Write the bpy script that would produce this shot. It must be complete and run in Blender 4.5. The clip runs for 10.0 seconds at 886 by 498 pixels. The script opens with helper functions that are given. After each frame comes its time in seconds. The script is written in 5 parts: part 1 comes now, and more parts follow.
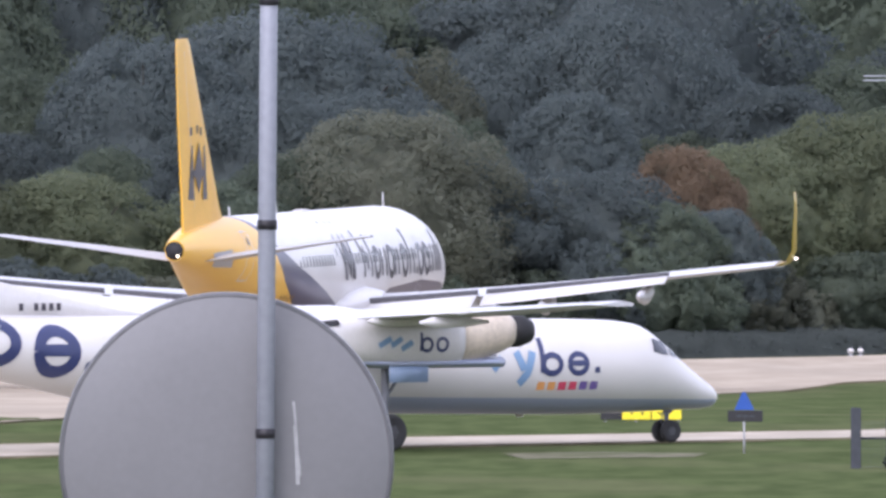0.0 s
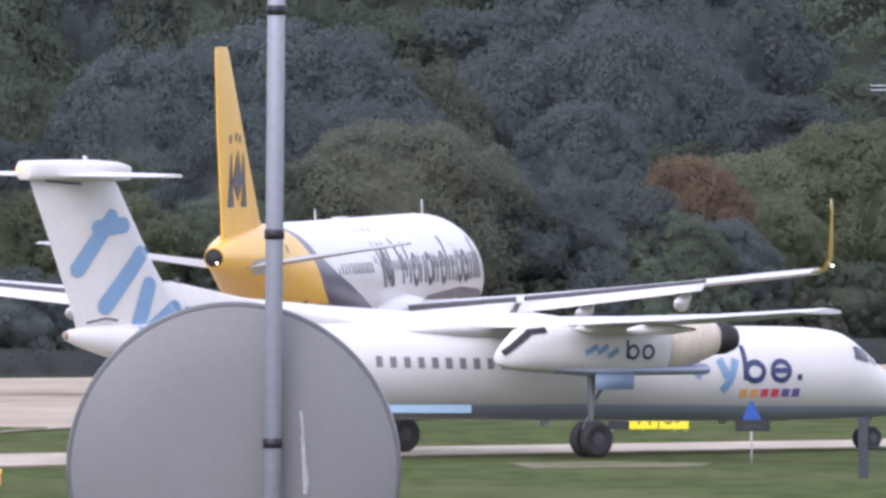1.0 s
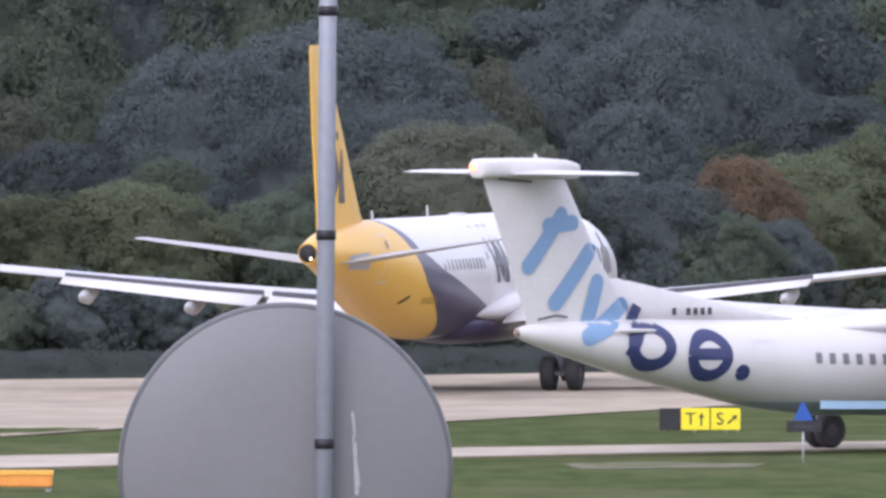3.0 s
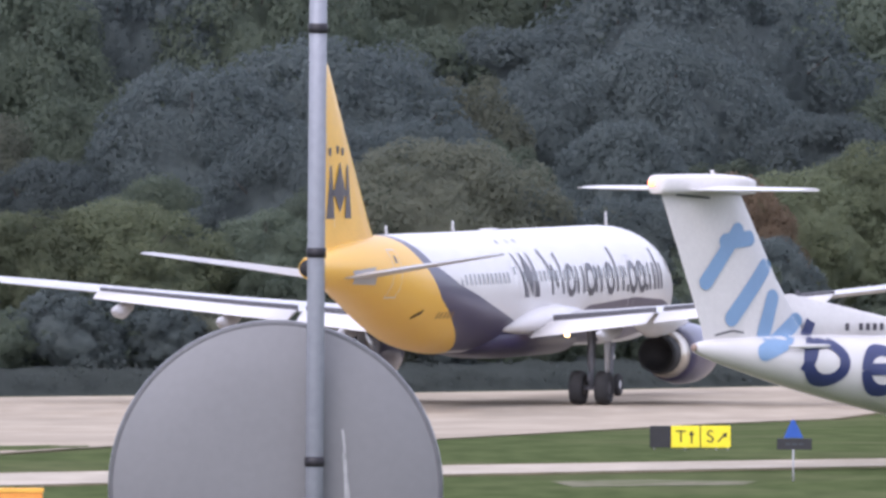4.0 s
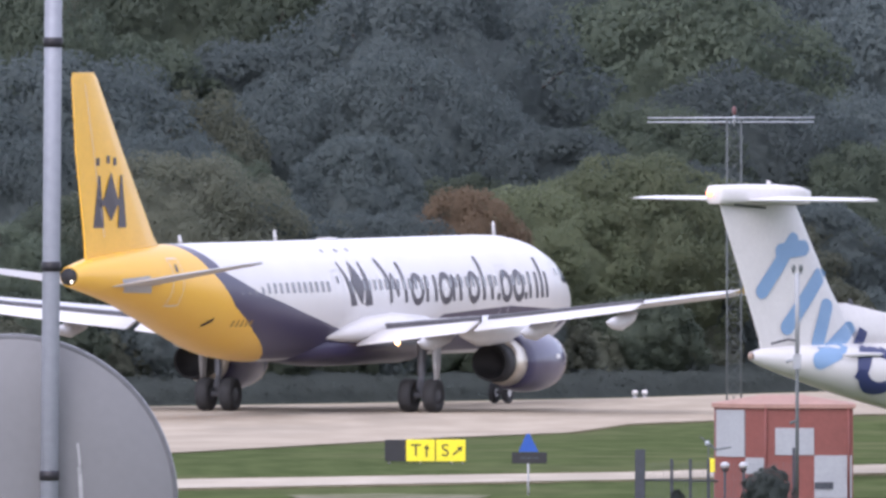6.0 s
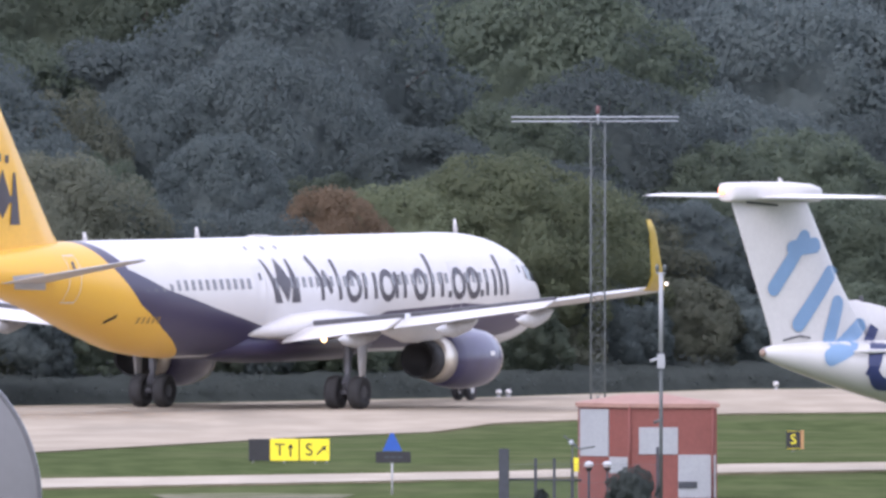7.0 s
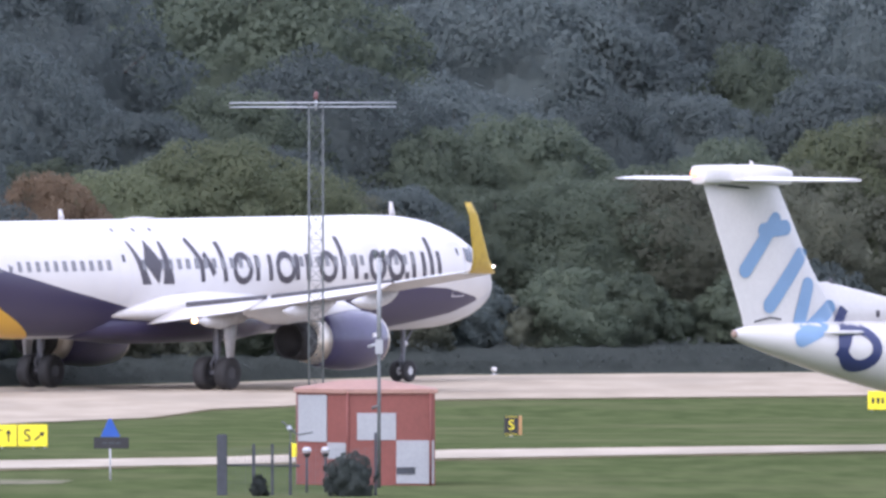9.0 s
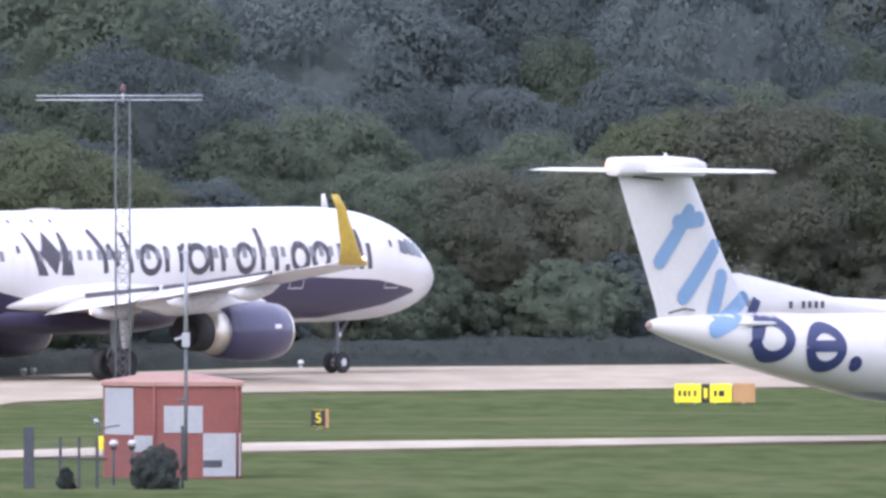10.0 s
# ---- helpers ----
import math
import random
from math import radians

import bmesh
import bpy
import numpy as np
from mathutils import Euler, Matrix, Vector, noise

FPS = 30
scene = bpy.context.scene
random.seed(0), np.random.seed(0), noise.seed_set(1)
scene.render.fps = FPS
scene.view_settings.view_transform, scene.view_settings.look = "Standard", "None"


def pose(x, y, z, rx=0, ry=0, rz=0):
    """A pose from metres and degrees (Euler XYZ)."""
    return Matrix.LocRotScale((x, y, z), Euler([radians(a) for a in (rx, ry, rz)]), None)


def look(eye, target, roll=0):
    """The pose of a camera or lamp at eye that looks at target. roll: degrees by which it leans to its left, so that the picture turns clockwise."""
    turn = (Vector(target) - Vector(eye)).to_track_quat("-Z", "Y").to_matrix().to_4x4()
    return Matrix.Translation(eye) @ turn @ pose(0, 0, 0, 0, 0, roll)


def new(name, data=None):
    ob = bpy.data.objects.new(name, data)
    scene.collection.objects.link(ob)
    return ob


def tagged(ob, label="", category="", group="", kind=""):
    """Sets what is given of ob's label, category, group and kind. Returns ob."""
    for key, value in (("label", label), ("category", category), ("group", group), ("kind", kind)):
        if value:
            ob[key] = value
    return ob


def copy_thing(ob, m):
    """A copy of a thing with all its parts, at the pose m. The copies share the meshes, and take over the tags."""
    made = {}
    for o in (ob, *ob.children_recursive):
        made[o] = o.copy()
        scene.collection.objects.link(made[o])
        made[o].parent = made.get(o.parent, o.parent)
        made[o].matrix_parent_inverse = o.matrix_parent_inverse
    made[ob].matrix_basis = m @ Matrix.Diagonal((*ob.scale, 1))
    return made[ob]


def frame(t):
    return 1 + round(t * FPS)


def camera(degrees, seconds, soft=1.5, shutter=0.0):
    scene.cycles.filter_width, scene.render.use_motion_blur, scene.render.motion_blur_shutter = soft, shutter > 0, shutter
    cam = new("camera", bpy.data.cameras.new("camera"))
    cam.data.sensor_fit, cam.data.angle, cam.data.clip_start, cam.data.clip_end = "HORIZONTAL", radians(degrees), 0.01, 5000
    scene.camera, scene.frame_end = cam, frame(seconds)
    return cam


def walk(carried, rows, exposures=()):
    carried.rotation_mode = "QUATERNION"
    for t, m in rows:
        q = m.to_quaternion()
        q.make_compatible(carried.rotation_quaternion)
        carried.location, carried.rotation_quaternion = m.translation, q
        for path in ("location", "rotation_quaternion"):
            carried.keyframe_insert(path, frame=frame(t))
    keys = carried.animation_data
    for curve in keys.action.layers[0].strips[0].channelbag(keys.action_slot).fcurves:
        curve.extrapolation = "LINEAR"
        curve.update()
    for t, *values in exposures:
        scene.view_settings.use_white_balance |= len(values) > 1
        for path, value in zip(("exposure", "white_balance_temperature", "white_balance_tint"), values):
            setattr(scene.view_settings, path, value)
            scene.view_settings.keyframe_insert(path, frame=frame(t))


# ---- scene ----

# ------------------------------------------------------------------ camera
EYE = (0.0, 0.0, 17.22)
LENS = 52800.0          # focal length in picture widths / 1568
HORIZON = -279.5        # height of the eye level over the picture at rest
cam = camera(math.degrees(2 * math.atan(784 / LENS)), 10.0, soft=3.0)

# pan of the hand-held camera: seconds, sideways, up-down
PAN = [(0.0, -69, -46), (0.5, -33, -45.5), (1.0, -56, -29), (1.5, -65, -20), (2.0, -46, -26), (2.5, 53, -33.5),
       (2.7, 46, -34), (3.8, 23, 3), (4.0, 18, 3.5), (4.5, 0, 0), (5.0, -33, -4), (5.5, -253, -1), (6.0, -451, 28),
       (6.2, -502, 42), (7.3, -799.5, 18.5), (7.5, -883.5, 15.3), (8.0, -997, 23), (8.5, -1113, 33.6), (9.0, -1191, 1.5),
       (9.5, -1320, -32.5), (10.0, -1533, -11)]


def aim(px, py):
    yaw, pitch = -px / LENS, (HORIZON + py - 441) / LENS
    return look(EYE, (math.sin(yaw) * 100, math.cos(yaw) * 100, EYE[2] + math.tan(pitch) * 100))


walk(cam, [(t, aim(px, py)) for t, px, py in PAN], [(t, e, k, 22) for t, e, k in ((0, 0.78, 5925), (1, 0.72, 5925), (2, 0.58, 5925), (3, 0.63, 5925), (4, 0.71, 5925), (5, 0.78, 5925), (6, 0.74, 5925), (7.5, 0.84, 5850), (9, 0.91, 5780), (10, 0.98, 5760))])

# ------------------------------------------------------------------ light
world = bpy.data.worlds.new("world")
scene.world = world
world.use_nodes = True
wn = world.node_tree
sky = wn.nodes.new("ShaderNodeTexSky")
sky.sky_type, sky.sun_disc = "NISHITA", False
sky.sun_elevation, sky.sun_rotation = radians(38), radians(205)
sky.air_density, sky.dust_density, sky.ozone_density = 1.0, 1.6, 2.0
cloud = wn.nodes.new("ShaderNodeMix")          # a thin even overcast over the blue
cloud.data_type = "RGBA"
cloud.inputs["Factor"].default_value = 0.65
cloud.inputs[7].default_value = (7.0, 7.0, 7.3, 1)
wn.links.new(sky.outputs["Color"], cloud.inputs[6])
wn.links.new(cloud.outputs[2], wn.nodes["Background"].inputs["Color"])
wn.nodes["Background"].inputs["Strength"].default_value = 0.155
sun_data = bpy.data.lights.new("sun", "SUN")
sun_data.energy, sun_data.angle, sun_data.color = 1.25, radians(40), (1.0, 0.965, 0.92)
sun = new("sun", sun_data)
sun.matrix_world = look((-45, -95, 84), (0, 0, 0))


# ------------------------------------------------------------------ materials
def mat(name, color, rough=0.6, metal=0.0, vary=0.12, scale=3.0, bump=0.0, fine=8.0, second=None, coat=0.0):
    """A painted or natural surface: base colour with broad stains and fine grain, in object space."""
    m = bpy.data.materials.new(name)
    m.use_nodes = True
    n, l = m.node_tree.nodes, m.node_tree.links
    b = n["Principled BSDF"]
    b.inputs["Roughness"].default_value = rough
    b.inputs["Metallic"].default_value = metal
    b.inputs["Coat Weight"].default_value = coat
    co = n.new("ShaderNodeTexCoord")
    big = n.new("ShaderNodeTexNoise")
    big.inputs["Scale"].default_value = scale
    big.inputs["Detail"].default_value = 5
    small = n.new("ShaderNodeTexNoise")
    small.inputs["Scale"].default_value = scale * fine
    small.inputs["Detail"].default_value = 3
    l.new(co.outputs["Object"], big.inputs["Vector"])
    l.new(co.outputs["Object"], small.inputs["Vector"])
    add = n.new("ShaderNodeMath")
    add.operation = "ADD"
    l.new(big.outputs["Fac"], add.inputs[0])
    l.new(small.outputs["Fac"], add.inputs[1])
    ramp = n.new("ShaderNodeMapRange")
    ramp.inputs["From Min"].default_value, ramp.inputs["From Max"].default_value = 0.6, 1.4
    l.new(add.outputs[0], ramp.inputs["Value"])
    mix = n.new("ShaderNodeMix")
    mix.data_type = "RGBA"
    dark = [c * (1 - vary) for c in color]
    light = [min(1, c * (1 + vary)) for c in color] if second is None else second
    mix.inputs[6].default_value = (*dark, 1)
    mix.inputs[7].default_value = (*light, 1)
    l.new(ramp.outputs[0], mix.inputs["Factor"])
    l.new(mix.outputs[2], b.inputs["Base Color"])
    if bump:
        bn = n.new("ShaderNodeBump")
        bn.inputs["Strength"].default_value = bump
        bn.inputs["Distance"].default_value = 0.05
        l.new(small.outputs["Fac"], bn.inputs["Height"])
        l.new(bn.outputs["Normal"], b.inputs["Normal"])
    return m


def glow(name, color, strength):
    m = bpy.data.materials.new(name)
    m.use_nodes = True
    b = m.node_tree.nodes["Principled BSDF"]
    b.inputs["Base Color"].default_value = (*color, 1)
    b.inputs["Emission Color"].default_value = (*color, 1)
    b.inputs["Emission Strength"].default_value = strength
    return m


def foliage(name, dark, light):
    """Leaf clumps: a colour for each clump and a tint for each tree."""
    m = bpy.data.materials.new(name)
    m.use_nodes = True
    n, l = m.node_tree.nodes, m.node_tree.links
    b = n["Principled BSDF"]
    b.inputs["Roughness"].default_value = 0.65
    b.inputs["Specular IOR Level"].default_value = 0.25
    geo = n.new("ShaderNodeNewGeometry")
    info = n.new("ShaderNodeObjectInfo")
    co = n.new("ShaderNodeTexCoord")
    big = n.new("ShaderNodeTexNoise")
    big.inputs["Scale"].default_value = 0.7
    l.new(co.outputs["Object"], big.inputs["Vector"])
    a = n.new("ShaderNodeMath")
    a.operation = "MULTIPLY_ADD"
    a.inputs[1].default_value, a.inputs[2].default_value = 0.22, -0.06
    l.new(geo.outputs["Random Per Island"], a.inputs[0])
    s = n.new("ShaderNodeMath")
    s.operation = "MULTIPLY_ADD"
    s.inputs[1].default_value = 0.9
    l.new(big.outputs["Fac"], s.inputs[0])
    l.new(a.outputs[0], s.inputs[2])
    clump = n.new("ShaderNodeTexNoise")
    clump.inputs["Scale"].default_value, clump.inputs["Detail"].default_value = 2.0, 3
    l.new(co.outputs["Object"], clump.inputs["Vector"])
    c = n.new("ShaderNodeMath")
    c.operation = "MULTIPLY_ADD"
    c.inputs[1].default_value = 1.1
    l.new(clump.outputs["Fac"], c.inputs[0])
    l.new(s.outputs[0], c.inputs[2])
    e = n.new("ShaderNodeMath")
    e.operation = "SUBTRACT"
    e.inputs[1].default_value = 0.5
    l.new(c.outputs[0], e.inputs[0])
    mix = n.new("ShaderNodeMix")
    mix.data_type = "RGBA"
    mix.inputs[6].default_value, mix.inputs[7].default_value = (*dark, 1), (*light, 1)
    l.new(e.outputs[0], mix.inputs["Factor"])
    hsv = n.new("ShaderNodeHueSaturation")
    v = n.new("ShaderNodeMapRange")
    v.inputs["To Min"].default_value, v.inputs["To Max"].default_value = 0.75, 1.25
    l.new(info.outputs["Random"], v.inputs["Value"])
    l.new(v.outputs[0], hsv.inputs["Value"])
    l.new(mix.outputs[2], hsv.inputs["Color"])
    l.new(hsv.outputs["Color"], b.inputs["Base Color"])
    fine = n.new("ShaderNodeTexNoise")
    fine.inputs["Scale"].default_value, fine.inputs["Detail"].default_value = 5.0, 4
    l.new(co.outputs["Object"], fine.inputs["Vector"])
    bn = n.new("ShaderNodeBump")
    bn.inputs["Strength"].default_value, bn.inputs["Distance"].default_value = 0.3, 0.15
    l.new(fine.outputs["Fac"], bn.inputs["Height"])
    l.new(bn.outputs["Normal"], b.inputs["Normal"])
    thin = n.new("ShaderNodeBsdfTranslucent")
    l.new(hsv.outputs["Color"], thin.inputs["Color"])
    both = n.new("ShaderNodeMixShader")
    both.inputs["Fac"].default_value = 0.6
    l.new(b.outputs[0], both.inputs[1])
    l.new(thin.outputs[0], both.inputs[2])
    l.new(both.outputs[0], n["Material Output"].inputs["Surface"])
    return m


def livery(name, build):
    """White aircraft paint with colour fields by place on the hull; build(x, y, z, field) lists fields as (mask, colour)."""
    m = bpy.data.materials.new(name)
    m.use_nodes = True
    n, l = m.node_tree.nodes, m.node_tree.links
    b = n["Principled BSDF"]
    b.inputs["Roughness"].default_value = 0.32
    co = n.new("ShaderNodeTexCoord")
    sep = n.new("ShaderNodeSeparateXYZ")
    l.new(co.outputs["Object"], sep.inputs[0])
    dirt = n.new("ShaderNodeTexNoise")
    dirt.inputs["Scale"].default_value, dirt.inputs["Detail"].default_value = 0.6, 8
    l.new(co.outputs["Object"], dirt.inputs["Vector"])
    base = n.new("ShaderNodeMix")
    base.data_type = "RGBA"
    base.inputs[6].default_value, base.inputs[7].default_value = (0.565, 0.548, 0.535, 1), (0.67, 0.65, 0.63, 1)
    l.new(dirt.outputs["Fac"], base.inputs["Factor"])

    def op(kind, p, q=None, r=None):
        k = n.new("ShaderNodeMath")
        k.operation = kind
        for i, v in enumerate((p, q, r)):
            if v is None:
                continue
            if isinstance(v, (int, float)):
                k.inputs[i].default_value = v
            else:
                l.new(v, k.inputs[i])
        return k.outputs[0]

    def table(value, pairs):
        """Piecewise straight line through (value, result) pairs, results scaled by 50."""
        lo, hi = pairs[0][0], pairs[-1][0]
        mr = n.new("ShaderNodeMapRange")
        mr.inputs["From Min"].default_value, mr.inputs["From Max"].default_value = lo, hi
        l.new(value, mr.inputs["Value"])
        cr = n.new("ShaderNodeValToRGB")
        e = cr.color_ramp.elements
        while len(e) < len(pairs):
            e.new(0.5)
        for el, (p, r) in zip(e, pairs):
            el.position = (p - lo) / (hi - lo)
        for el, (p, r) in zip(e, pairs):
            el.color = (r / 50, r / 50, r / 50, 1)
        l.new(mr.outputs[0], cr.inputs[0])
        return op("MULTIPLY", cr.outputs["Color"], 50.0)

    last = base.outputs[2]
    for mask, color in build(sep.outputs, op, table):
        mx = n.new("ShaderNodeMix")
        mx.data_type = "RGBA"
        l.new(mask, mx.inputs["Factor"])
        l.new(last, mx.inputs[6])
        mx.inputs[7].default_value = (*color, 1)
        last = mx.outputs[2]
    l.new(last, b.inputs["Base Color"])
    return m


YELLOW, NAVY, PALE_BLUE, GREY_BLUE = (0.75, 0.43, 0.045), (0.042, 0.036, 0.08), (0.19, 0.31, 0.48), (0.34, 0.38, 0.5)
AIR_GEAR, DASH_GEAR = 21.97, 17.0


def airliner_fields(xyz, op, table):
    x, y, z = xyz[0], xyz[1], xyz[2]
    back = op("SUBTRACT", AIR_GEAR, x)
    navy = op("GREATER_THAN", back, table(z, [(1.5, 15.0), (2.24, 19.5), (2.8, 23.8), (3.57, 28.4), (4.29, 32.1), (5.0, 34.4), (6.4, 36.0)]))
    yellow = op("GREATER_THAN", back, table(z, [(1.5, 27.5), (2.0, 29.2), (2.9, 31.8), (3.8, 33.8), (5.2, 35.6), (6.4, 36.6)]))
    front = op("LESS_THAN", z, table(back, [(0, 0.0), (1.9, 2.6), (2.6, 3.0), (5.0, 3.35), (9.0, 3.5), (15.0, 3.3), (19.0, 2.4), (26.0, 1.9)]))
    keel = op("LESS_THAN", z, table(back, [(0, 3.4), (2.0, 3.0), (4.0, 2.45), (7.0, 2.0), (24.0, 1.92), (30.0, 1.94), (33.0, 0.5)]))
    return [(front, NAVY), (navy, NAVY), (keel, (0.55, 0.55, 0.57)), (yellow, YELLOW)]


def dash_fields(xyz, op, table):
    x, y, z = xyz[0], xyz[1], xyz[2]
    back = op("SUBTRACT", DASH_GEAR, x)
    keel = op("LESS_THAN", z, table(back, [(0, 1.1), (2.0, 1.15), (6.0, 1.22), (15.0, 1.38), (24.5, 1.43), (26.5, 0.5)]))
    return [(keel, GREY_BLUE)]


white_air = livery("airliner_paint", airliner_fields)
white_dash = livery("turboprop_paint", dash_fields)
white = mat("white_paint", (0.61, 0.592, 0.58), 0.35, vary=0.06, scale=1.2)
wing_grey = mat("wing_paint", (0.5, 0.5, 0.51), 0.4, vary=0.2, scale=1.1)
seam_grey = mat("seam", (0.08, 0.08, 0.09), 0.6)
panel_line = mat("panel_line", (0.6, 0.6, 0.62), 0.5)
tip_yellow = mat("wing_tip_yellow", (0.5, 0.35, 0.05), 0.4, vary=0.25, scale=2.5)
# own grey of the root plate; on the tailplane it paints in underside shade
tail_grey_shade = mat("tailplane_grey_shade", (0.38, 0.375, 0.38), 0.4, vary=0.1, scale=1.5)
yellow_paint = mat("yellow_paint", YELLOW, 0.33, vary=0.08, scale=0.9)
navy_paint = mat("navy_paint", NAVY, 0.3, vary=0.12, scale=1.5)
nacelle_navy = mat("nacelle_navy", (0.055, 0.05, 0.11), 0.28, vary=0.2, scale=1.2, coat=0.3)
logo_navy = mat("logo_navy", (0.035, 0.045, 0.125), 0.35, vary=0.1, scale=1.5)
logo_grey = mat("logo_grey", (0.05, 0.044, 0.056), 0.4, vary=0.1, scale=1.5)
belly_blue = mat("belly_blue", (0.42, 0.6, 0.78), 0.4, vary=0.05, scale=1.5)
door_blue = mat("gear_door_blue", (0.27, 0.36, 0.52), 0.4, vary=0.06, scale=1.5)
logo_blue = mat("logo_blue", PALE_BLUE, 0.35, vary=0.05, scale=1.5)
grey_blue = mat("grey_blue", GREY_BLUE, 0.4, vary=0.06, scale=1.5)
cabin_glass = mat("cabin_glass", (0.19, 0.19, 0.2), 0.2, vary=0.2)
glass_dark = mat("window_glass", (0.05, 0.055, 0.07), 0.12, vary=0.2)
metal = mat("bare_metal", (0.68, 0.63, 0.55), 0.35, 0.85, vary=0.15, scale=3)
steel = mat("gear_steel", (0.14, 0.145, 0.165), 0.4, 0.3, vary=0.2, scale=4)
soot = mat("soot", (0.015, 0.015, 0.017), 0.7, vary=0.4)
cream = mat("cream_cowl", (0.58, 0.5, 0.4), 0.4, vary=0.2, scale=1.0)
rubber = mat("tyre_rubber", (0.025, 0.025, 0.027), 0.8, vary=0.3, scale=4)
rim_dark = mat("wheel_rim_dark", (0.06, 0.06, 0.066), 0.5, 0.3, vary=0.2, scale=5)
rim_mat = mat("wheel_rim", (0.55, 0.55, 0.56), 0.4, 0.4, vary=0.2, scale=5)
orange_mat = mat("orange_paint", (0.75, 0.30, 0.05), 0.5, scale=2)
orange_dot = mat("orange_dot", (0.75, 0.35, 0.12), 0.5)
red_dot = mat("red_dot", (0.6, 0.06, 0.12), 0.5)
violet_dot = mat("violet_dot", (0.15, 0.1, 0.3), 0.5)
faded_mark = mat("faded_mark", (0.33, 0.19, 0.05), 0.5)
case_tip = mat("tail_tip_brown", (0.28, 0.2, 0.16), 0.6, vary=0.2)
beacon_red = glow("beacon_lens", (1.0, 0.25, 0.08), 4.0)
tip_white = glow("tip_lens", (1.0, 0.88, 0.75), 2.5)
strobe_white = glow("strobe_lens", (1.0, 0.85, 0.65), 1.6)
taxi_amber = glow("wing_light", (1.0, 0.65, 0.3), 3.0)

# ------------------------------------------------------------------ mesh helpers
def part(name, bm, material, parent=None, label="", smooth=True):
    me = bpy.data.meshes.new(name)
    bm.normal_update()
    bm.to_mesh(me)
    bm.free()
    for f in me.polygons:
        f.use_smooth = smooth
    for m in (material if isinstance(material, (list, tuple)) else [material]):
        me.materials.append(m)
    ob = new(name, me)
    ob.parent = parent
    if label:
        tagged(ob, label)
    return ob


def smooth_by_angle(ob, degrees=35):
    ob.data.set_sharp_from_angle(angle=radians(degrees))
    return ob


def shared(name, mesh, m, parent):
    ob = new(name, mesh)
    ob.parent = parent
    ob.matrix_basis = m
    return ob


def rings(bm, sections, n=28, cap=True, power=2.0):
    """Skin over rings (x, y, z, ry, rz) that stand across the x axis."""
    rows = []
    for x, y, z, ry, rz in sections:
        row = []
        for i in range(n):
            a = 2 * math.pi * i / n
            c, s = math.cos(a), math.sin(a)
            row.append(bm.verts.new((x, y + ry * math.copysign(abs(c) ** (2 / power), c), z + rz * math.copysign(abs(s) ** (2 / power), s))))
        rows.append(row)
    for p, q in zip(rows, rows[1:]):
        for i in range(n):
            j = (i + 1) % n
            bm.faces.new((p[i], p[j], q[j], q[i]))
    if cap:
        bm.faces.new(rows[0][::-1])
        bm.faces.new(rows[-1])
    bmesh.ops.recalc_face_normals(bm, faces=bm.faces)
    return bm


AIRFOIL = [(0, 0), (0.02, 0.32), (0.1, 0.75), (0.3, 1.0), (0.55, 0.85), (0.8, 0.42), (1.0, 0.05), (1.0, -0.05), (0.8, -0.22), (0.5, -0.45), (0.25, -0.5), (0.06, -0.38)]


def foil(bm, stations, thick=0.12, upright=False):
    """Wing skin: stations (leading edge x, span, height, chord); upright: a fin, span runs along z and height is y."""
    rows = []
    for x, sp, h, ch in stations:
        row = []
        for u, v in AIRFOIL:
            w = v * ch * thick * 0.5
            if upright:
                w = (abs(v) ** 0.9) * math.copysign(1, v) * ch * thick * (0.5 if v > 0 else 0.9)
            row.append(bm.verts.new((x - u * ch, h + w, sp) if upright else (x - u * ch, sp, h + w)))
        rows.append(row)
    n = len(AIRFOIL)
    for p, q in zip(rows, rows[1:]):
        for i in range(n):
            j = (i + 1) % n
            bm.faces.new((p[i], p[j], q[j], q[i]))
    bm.faces.new(rows[0])
    bm.faces.new(rows[-1][::-1])
    bmesh.ops.recalc_face_normals(bm, faces=bm.faces)
    return bm


def rod(bm, p, q, r, r2=None, n=10):
    p, q = Vector(p), Vector(q)
    d = q - p
    m = Matrix.Translation((p + q) / 2) @ d.to_track_quat("Z", "Y").to_matrix().to_4x4()
    bmesh.ops.create_cone(bm, cap_ends=True, segments=n, radius1=r, radius2=r if r2 is None else r2, depth=d.length, matrix=m)
    return bm


def box(bm, x0, x1, y0, y1, z0, z1, bevel=0.0):
    m = Matrix.Translation(((x0 + x1) / 2, (y0 + y1) / 2, (z0 + z1) / 2)) @ Matrix.Diagonal((x1 - x0, y1 - y0, z1 - z0, 1))
    made = bmesh.ops.create_cube(bm, size=1, matrix=m)
    if bevel:
        edges = {e for v in made["verts"] for e in v.link_edges}
        bmesh.ops.bevel(bm, geom=list(edges), offset=bevel, segments=2, affect="EDGES")
    return bm


def turned(bm, profile, axis="y", n=24, centre=(0, 0, 0)):
    """A body of revolution: profile of (along, radius) round an axis."""
    rows = []
    for a, r in profile:
        row = []
        for i in range(n):
            t = 2 * math.pi * i / n
            c, s = r * math.cos(t), r * math.sin(t)
            v = {"x": (a, c, s), "y": (c, a, s), "z": (c, s, a)}[axis]
            row.append(bm.verts.new(Vector(v) + Vector(centre)))
        rows.append(row)
    for p, q in zip(rows, rows[1:]):
        for i in range(n):
            j = (i + 1) % n
            bm.faces.new((p[i], p[j], q[j], q[i]))
    bm.faces.new(rows[0][::-1])
    bm.faces.new(rows[-1])
    bmesh.ops.recalc_face_normals(bm, faces=bm.faces)
    return bm


